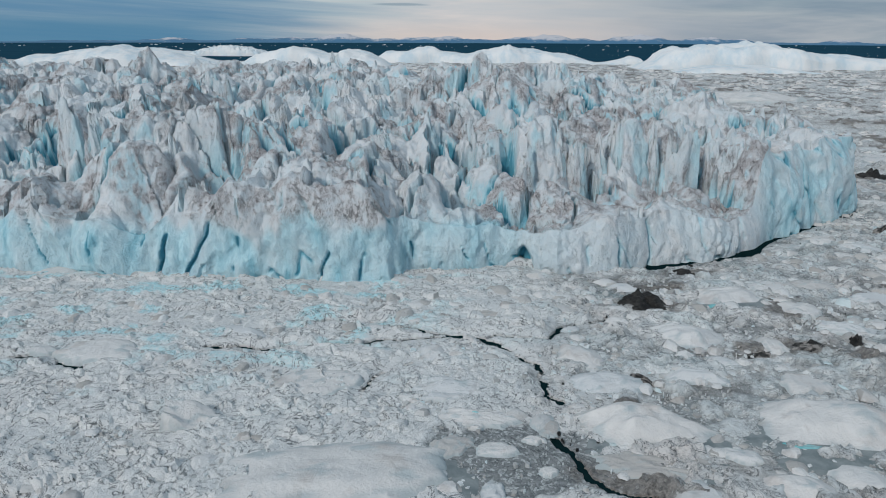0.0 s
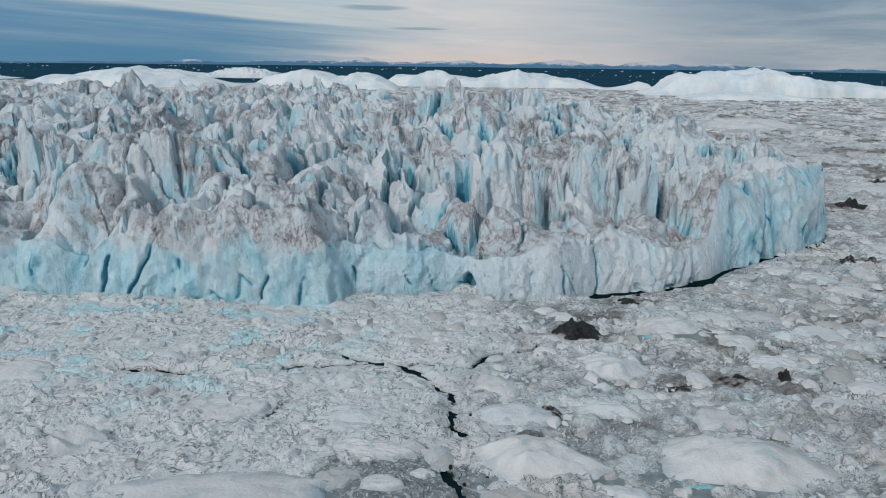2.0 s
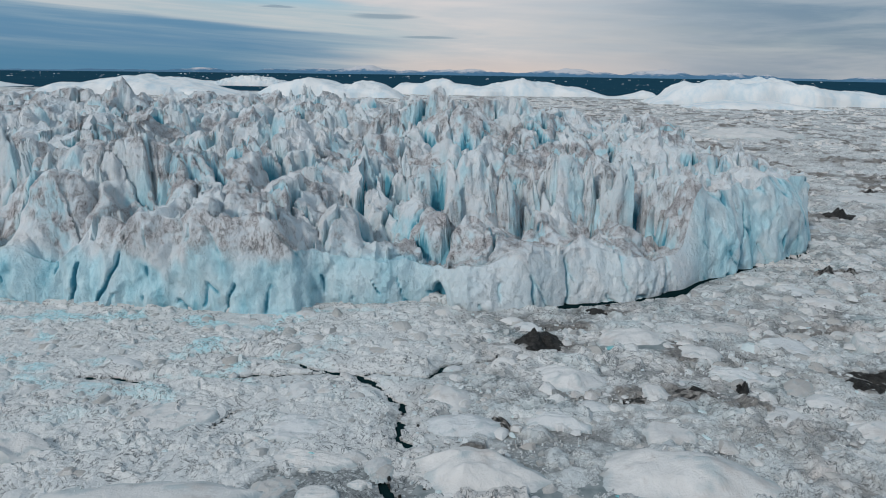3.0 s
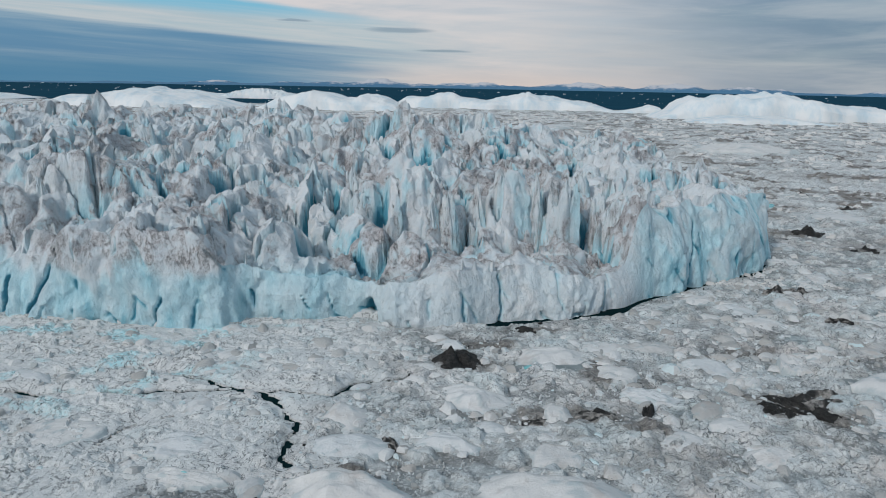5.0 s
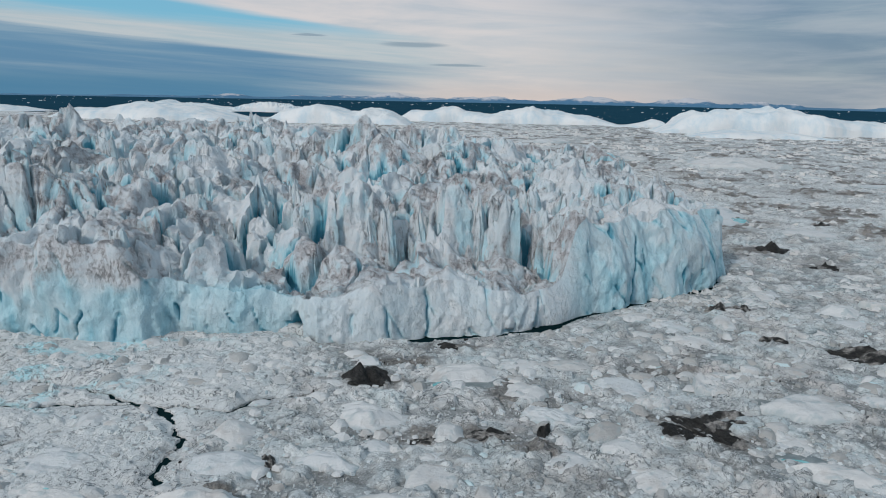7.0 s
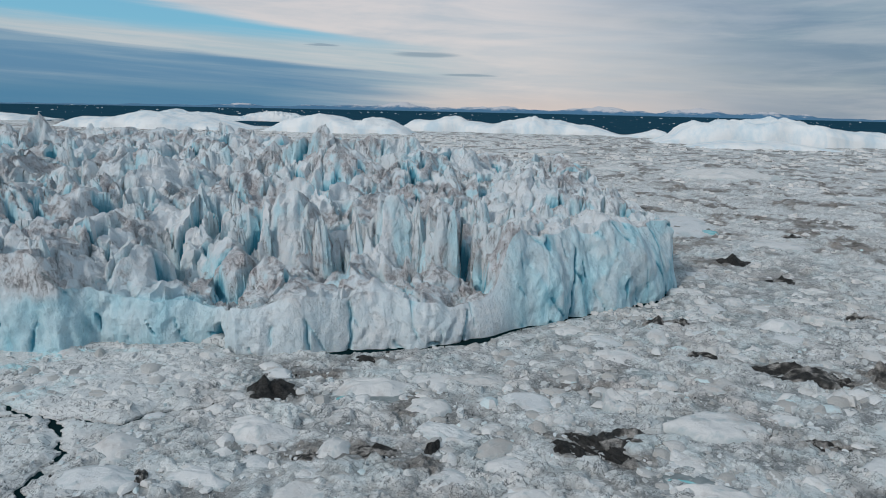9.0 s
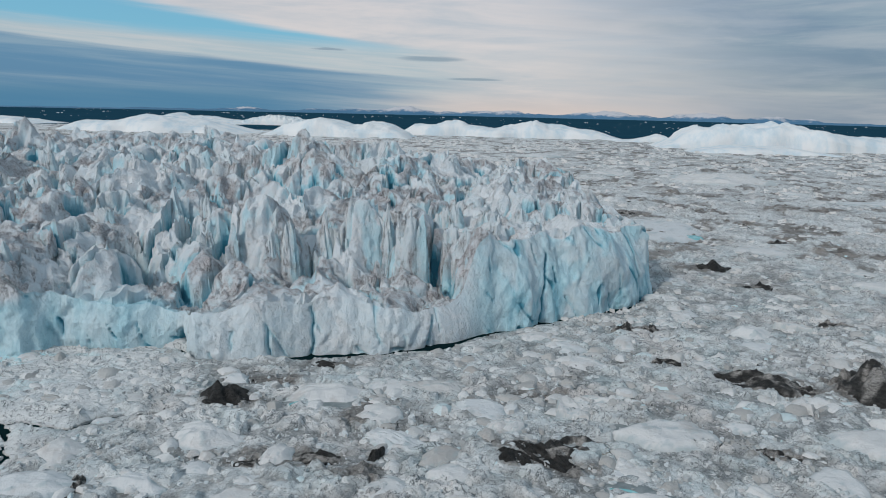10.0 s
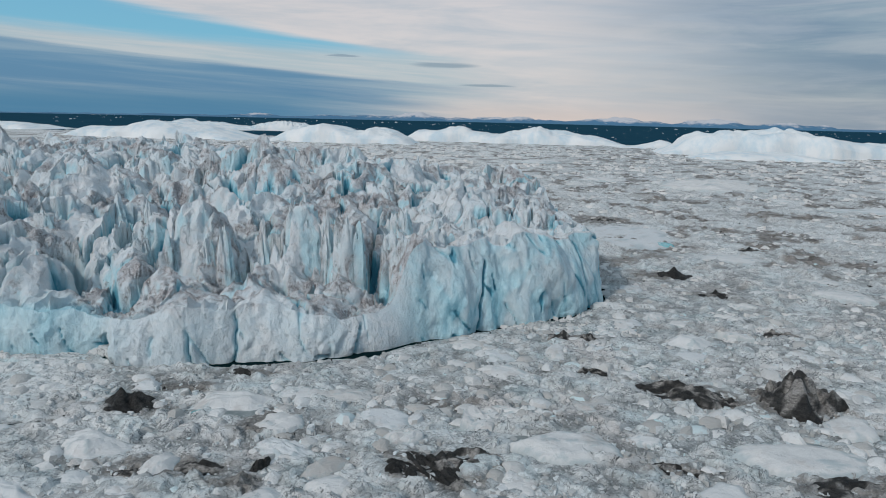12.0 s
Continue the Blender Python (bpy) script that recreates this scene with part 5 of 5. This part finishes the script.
def build_hills():
    a = np.linspace(-0.95, 0.75, 900)
    d = np.linspace(0, 1, 7)
    A, D = np.meshgrid(a, d)
    hgt = 16 + 22 * np.clip(fbm(A * 11, A * 0, 801, 7, 0.55) + 0.35, 0, 2) + 20 * smooth(fbm(A * 7 + 3, A * 0, 805, 3), -0.2, 0.5) * smooth(A, -0.75, -0.2)
    hgt = 1.15 * hgt * (0.35 + 0.65 * smooth(A, -0.6, -0.1)) * (0.6 + 0.4 * smooth(A, 0.46, 0.30)) * smooth(A, 0.60, 0.42)
    R = 4600 + 150 * D
    Z = -2 + hgt * np.sin(np.clip(D * 1.2, 0, 1) * np.pi / 2) * (1 + 0.15 * fbm(A * 40, D * 3, 809, 3))
    me = grid_mesh("hills", np.stack([60 + R * np.sin(A), R * np.cos(A), Z], -1))
    return tagged(mesh_object("backdrop", me, M_HILL), "far haze-blue coastal hills with snowy tops", "hills", kind="structure")


build_hills()


# ---- seracs that stand out of the iceberg ----
def serac_mesh(seed, sharp=1.0, segs=44, rings=32):
    """A block of ice broken along planes, its edges rounded by melting: 1 m in half width, 1 m high."""
    r = np.random.default_rng(seed)
    ang = np.linspace(0, 2 * np.pi, segs + 1)[None]
    up = (np.pi / 2 * np.linspace(-0.14, 1, rings) ** 1.0)[:, None]
    d = np.stack([np.cos(up) * np.cos(ang), np.cos(up) * np.sin(ang), np.sin(up) + 0 * ang], -1)
    total = 0
    a0 = r.uniform(0, 6.28)
    for i in range(6):
        a = a0 + (i + r.uniform(-0.35, 0.35)) * 1.047
        nrm = np.array([math.cos(a), math.sin(a), r.uniform(0.10, 0.40 + 0.25 * sharp)])
        total = total + (np.clip(d @ nrm, 0, None) / r.uniform(0.72, 1.05)) ** 16
    for i in range(3):
        a = a0 + 1.0 + (i + r.uniform(-0.3, 0.3)) * 2.09
        lean = sharp * r.uniform(0.25, 0.95)
        nrm = np.array([math.cos(a) * lean, math.sin(a) * lean, 1.0])
        total = total + (np.clip(d @ nrm, 0, None) / r.uniform(0.86, 1.0)) ** 16
    P = d * (total ** (-1 / 16.0))[..., None]
    x, y, z = P[..., 0].copy(), P[..., 1].copy(), P[..., 2].copy()
    k = seed % 89
    swell = 0.26 * fbm(1.6 * x + 1.1 * z + k, 1.6 * y - 1.2 * z, k, 5, 0.55) + 0.22 * (ridged(2.6 * x + 0.9 * z + k, 2.6 * y + 0.8 * z, k + 7, 4) - 0.8)
    for i in range(2):
        notch = r.uniform(0, 6.28)
        gap = np.abs((ang + 0.25 * z - notch + np.pi) % (2 * np.pi) - np.pi)
        swell = swell - r.uniform(0.10, 0.3) * np.exp(-(gap / 0.11) ** 2) * smooth(z, 0.95, 0.55)
    fade = smooth(np.cos(up), 0.0, 0.35)
    P[..., :2] *= (1 + swell * (0.35 + 0.65 * fade))[..., None]
    P[..., 2] *= 1 + swell * (0.4 + 0.6 * fade)
    P[:, -1] = P[:, 0]
    P[-1] = P[-1].mean(axis=0)
    lean = r.uniform(-0.18, 0.18, 2)
    P[..., 0] += lean[0] * P[..., 2]
    P[..., 1] += lean[1] * P[..., 2]
    P[..., 2] /= P[..., 2].max()
    worn = fbm(P[..., 0] * 2 + k, P[..., 2] * 1.5 + P[..., 1], 9, 3)
    # right sides and notches: shade put into the blue, besides bare ice
    side = smooth(P[..., 0] - 0.15 * P[..., 1] + 0.35 * worn, 0.25, 0.8)
    bare_shade = np.clip(0.08 + 0.6 * side + 0.6 * smooth(swell, -0.08, -0.25), 0, 1)
    dirt = np.clip(0.6 * smooth(0.62 - P[..., 2] + 0.3 * worn, 0.0, 0.4) + 0.55 * smooth(worn, 0.0, 0.4), 0, 1) * (1 - 0.5 * side)
    return grid_mesh("serac", P, {"bare_shade": bare_shade, "dirt": dirt}, 42)


def serac(x, y, top, half, thick, foot, turn, seed, sharp=1.0, label="", me=None):
    ob = mesh_object("serac", me or serac_mesh(seed, sharp), M_BERG, iceberg, label)
    ob.matrix_basis = Matrix.Translation((x, y, foot)) @ pose(0, 0, 0, 0, 0, turn) @ Matrix.Diagonal((half, thick, top - foot, 1))


# the inner wall behind the front ledge: x, y, top, half width, half depth, foot, turn, sharpness, label
INNER_WALL = [
    (64, 149.0, 22.3, 4.0, 3.6, 3, 0, 0.8, "tall smooth white ice spire"), (57.8, 151.5, 22.6, 2.6, 2.6, 6, 10, 1.3, ""),
    (52, 154, 24.2, 5.2, 3.2, 7, 8, 0.5, "broad bluish ice block"), (46, 147.5, 21.0, 2.4, 2.4, 8, 0, 1.2, ""), (40.3, 142.2, 20.4, 2.6, 2.6, 8, 0, 1.1, ""),
    (32.8, 145.5, 23.6, 3.4, 2.6, 10, -10, 1.0, ""), (29.5, 139.5, 19.4, 3.0, 2.4, 8, 5, 1.0, ""), (18.6, 150.5, 23.2, 2.4, 3.0, 8, 12, 1.3, "leaning white ice blade beside a crevasse"),
    (36.5, 141, 18.0, 2.2, 2.2, 8, 0, 1.0, ""), (23.5, 141, 17.0, 2.6, 2.4, 8, -8, 1.1, ""), (8.2, 155.5, 24.0, 4.6, 3.4, 12, 0, 1.3, ""), (72, 152, 18.6, 3.0, 3.0, 5, 20, 0.9, ""),
]
EAST_TOWERS = [
    (81, 152.5, 21.2, 4.4, 4.2, 3, 35, 0.45, "broad rounded ice tower"), (75.4, 149.5, 18.6, 4.4, 3.2, 2, 25, 0.9, "sloping pale ice slab"), (88, 157, 19.2, 4.6, 3.8, 3, 35, 0.6, ""),
    (101.5, 172, 19.0, 5.4, 4.4, 2, 40, 0.6, "rounded ice tower over the blue cliff"), (102, 184.5, 22.6, 4.8, 4.4, 6, 20, 0.6, ""), (105, 192, 23.8, 4.4, 4.0, 6, 20, 0.6, ""),
    (93, 190, 21.8, 4.2, 3.6, 8, 10, 0.8, ""), (110, 177, 17.4, 4.0, 4.2, 2, 50, 0.6, ""), (78, 213, 25.4, 3.6, 3.2, 12, 0, 0.9, ""), (86, 176, 19.6, 3.4, 3.0, 8, 10, 0.9, ""),
    (70, 172, 20.8, 3.2, 3.0, 8, 0, 1.0, ""), (94, 166, 18.8, 3.4, 3.0, 6, 30, 0.8, ""),
]
WEST_BLADES = [
    (-62.8, 138.5, 28.2, 4.2, 3.0, 10, -14, 1.2, "tall leaning ice slab beside a blue hollow"), (-54.2, 134, 26.4, 3.4, 2.8, 10, 8, 1.1, ""), (-45.3, 126.8, 21.8, 3.0, 2.8, 8, 0, 1.2, ""),
    (-28.8, 119, 15.8, 2.8, 2.6, 2, 0, 1.2, "pale ice tower over the blue cliff"), (-26.2, 137.4, 22.3, 2.4, 2.4, 10, 0, 1.3, ""), (-32.4, 136.4, 25.0, 2.2, 2.4, 10, 0, 1.4, ""),
    (-24.5, 141, 24.0, 2.6, 2.4, 10, 10, 1.1, ""), (-17, 126, 20.2, 3.6, 3.0, 9, 0, 0.8, ""), (-23, 156.5, 26.2, 3.0, 2.6, 12, 12, 0.9, "tall pale ice slab"), (-38, 130, 22.6, 2.6, 2.4, 9, -8, 1.2, ""),
    (9, 127.8, 16.2, 1.9, 1.9, 6, 0, 0.8, ""), (-1.2, 115.4, 18.8, 2.8, 2.4, 6, 0, 0.9, ""), (-20, 115.6, 17.4, 2.4, 2.0, 6, 0, 1.0, ""), (-1.2, 147, 20.4, 2.6, 2.4, 8, 0, 1.0, ""),
]
SKYLINE = [
    (40.6, 214, 32.4, 5.6, 3.0, 16, 4, 0.35, "long pale ice wall on the skyline"), (31, 211, 31.4, 5.4, 3.0, 16, -4, 0.4, ""), (-9, 199.5, 30.2, 6.0, 3.0, 16, 5, 0.5, "wide fluted ice wall"), (2, 202, 29.6, 5.6, 3.0, 16, -5, 0.5, ""),
    (13, 203, 29.4, 5.0, 3.0, 16, 5, 0.6, ""), (14.8, 195.4, 26.6, 2.6, 2.4, 14, 0, 1.0, ""), (-24.4, 179, 26.8, 3.4, 2.8, 12, 0, 1.2, "white three-sided ice block"), (-12, 186.4, 25.6, 3.4, 2.8, 12, 0, 0.9, ""),
    (37.6, 201.5, 24.8, 2.8, 2.6, 12, 0, 1.0, ""), (48.5, 228, 29.6, 4.4, 3.2, 14, 0, 1.0, ""), (58, 254, 28.4, 4.0, 3.2, 12, 0, 1.3, ""), (72, 252, 25.0, 4.4, 3.2, 12, 0, 1.0, ""), (-48.8, 192, 29.0, 4.0, 3.0, 14, 0, 0.9, ""),
    (-27.6, 248, 35.0, 3.4, 2.6, 20, 0, 1.3, "twin ice spire on the skyline"), (-33.2, 248, 33.4, 2.6, 2.4, 20, 0, 1.3, ""), (-107, 238, 33.2, 11, 5.0, 20, 5, 0.8, "broad dirty ice mound on the skyline"), (-68, 238, 32.0, 8.5, 5.0, 20, -5, 1.0, ""),
    (-90, 236, 30.6, 5.4, 4.0, 18, 0, 0.9, ""), (-135, 236, 31.4, 9.0, 5.0, 18, 0, 0.6, ""), (-47, 240, 31.4, 4.2, 3.4, 18, 0, 1.0, ""),
]
for row, first in ((INNER_WALL, 1100), (EAST_TOWERS, 1130), (WEST_BLADES, 1160), (SKYLINE, 1190)):
    for i, (x, y, top, half, thick, foot, turn, sharp, label) in enumerate(row):
        serac(x, y, top, half, thick, foot, turn, first + i, sharp, label)
SHAPES = [serac_mesh(930 + i, 0.6 + 0.09 * i, 30, 22) for i in range(12)]
rng = np.random.default_rng(41)
count = 0
while count < 120:
    x, y = rng.uniform(-130, 108), 122 + 130 * rng.random() ** 1.15
    if y < np.interp(x, front_x, front_y) + 15 or (x > 85 and y > 215) or (28 < x < 80 and y < 150) or abs(fbm(np.array([x / 15]), np.array([y / 15]), 95, 2)[0]) > 0.42:
        continue
    h = float(berg_height(np.array([[x]]), np.array([[y]]))[0][0, 0])
    half = rng.uniform(1.8, 4.4)
    serac(x, y, h + rng.uniform(0.6, 2.8), half, half * rng.uniform(0.6, 0.95), h - 5.0, rng.uniform(-35, 35), 0, me=SHAPES[count % 12])
    count += 1
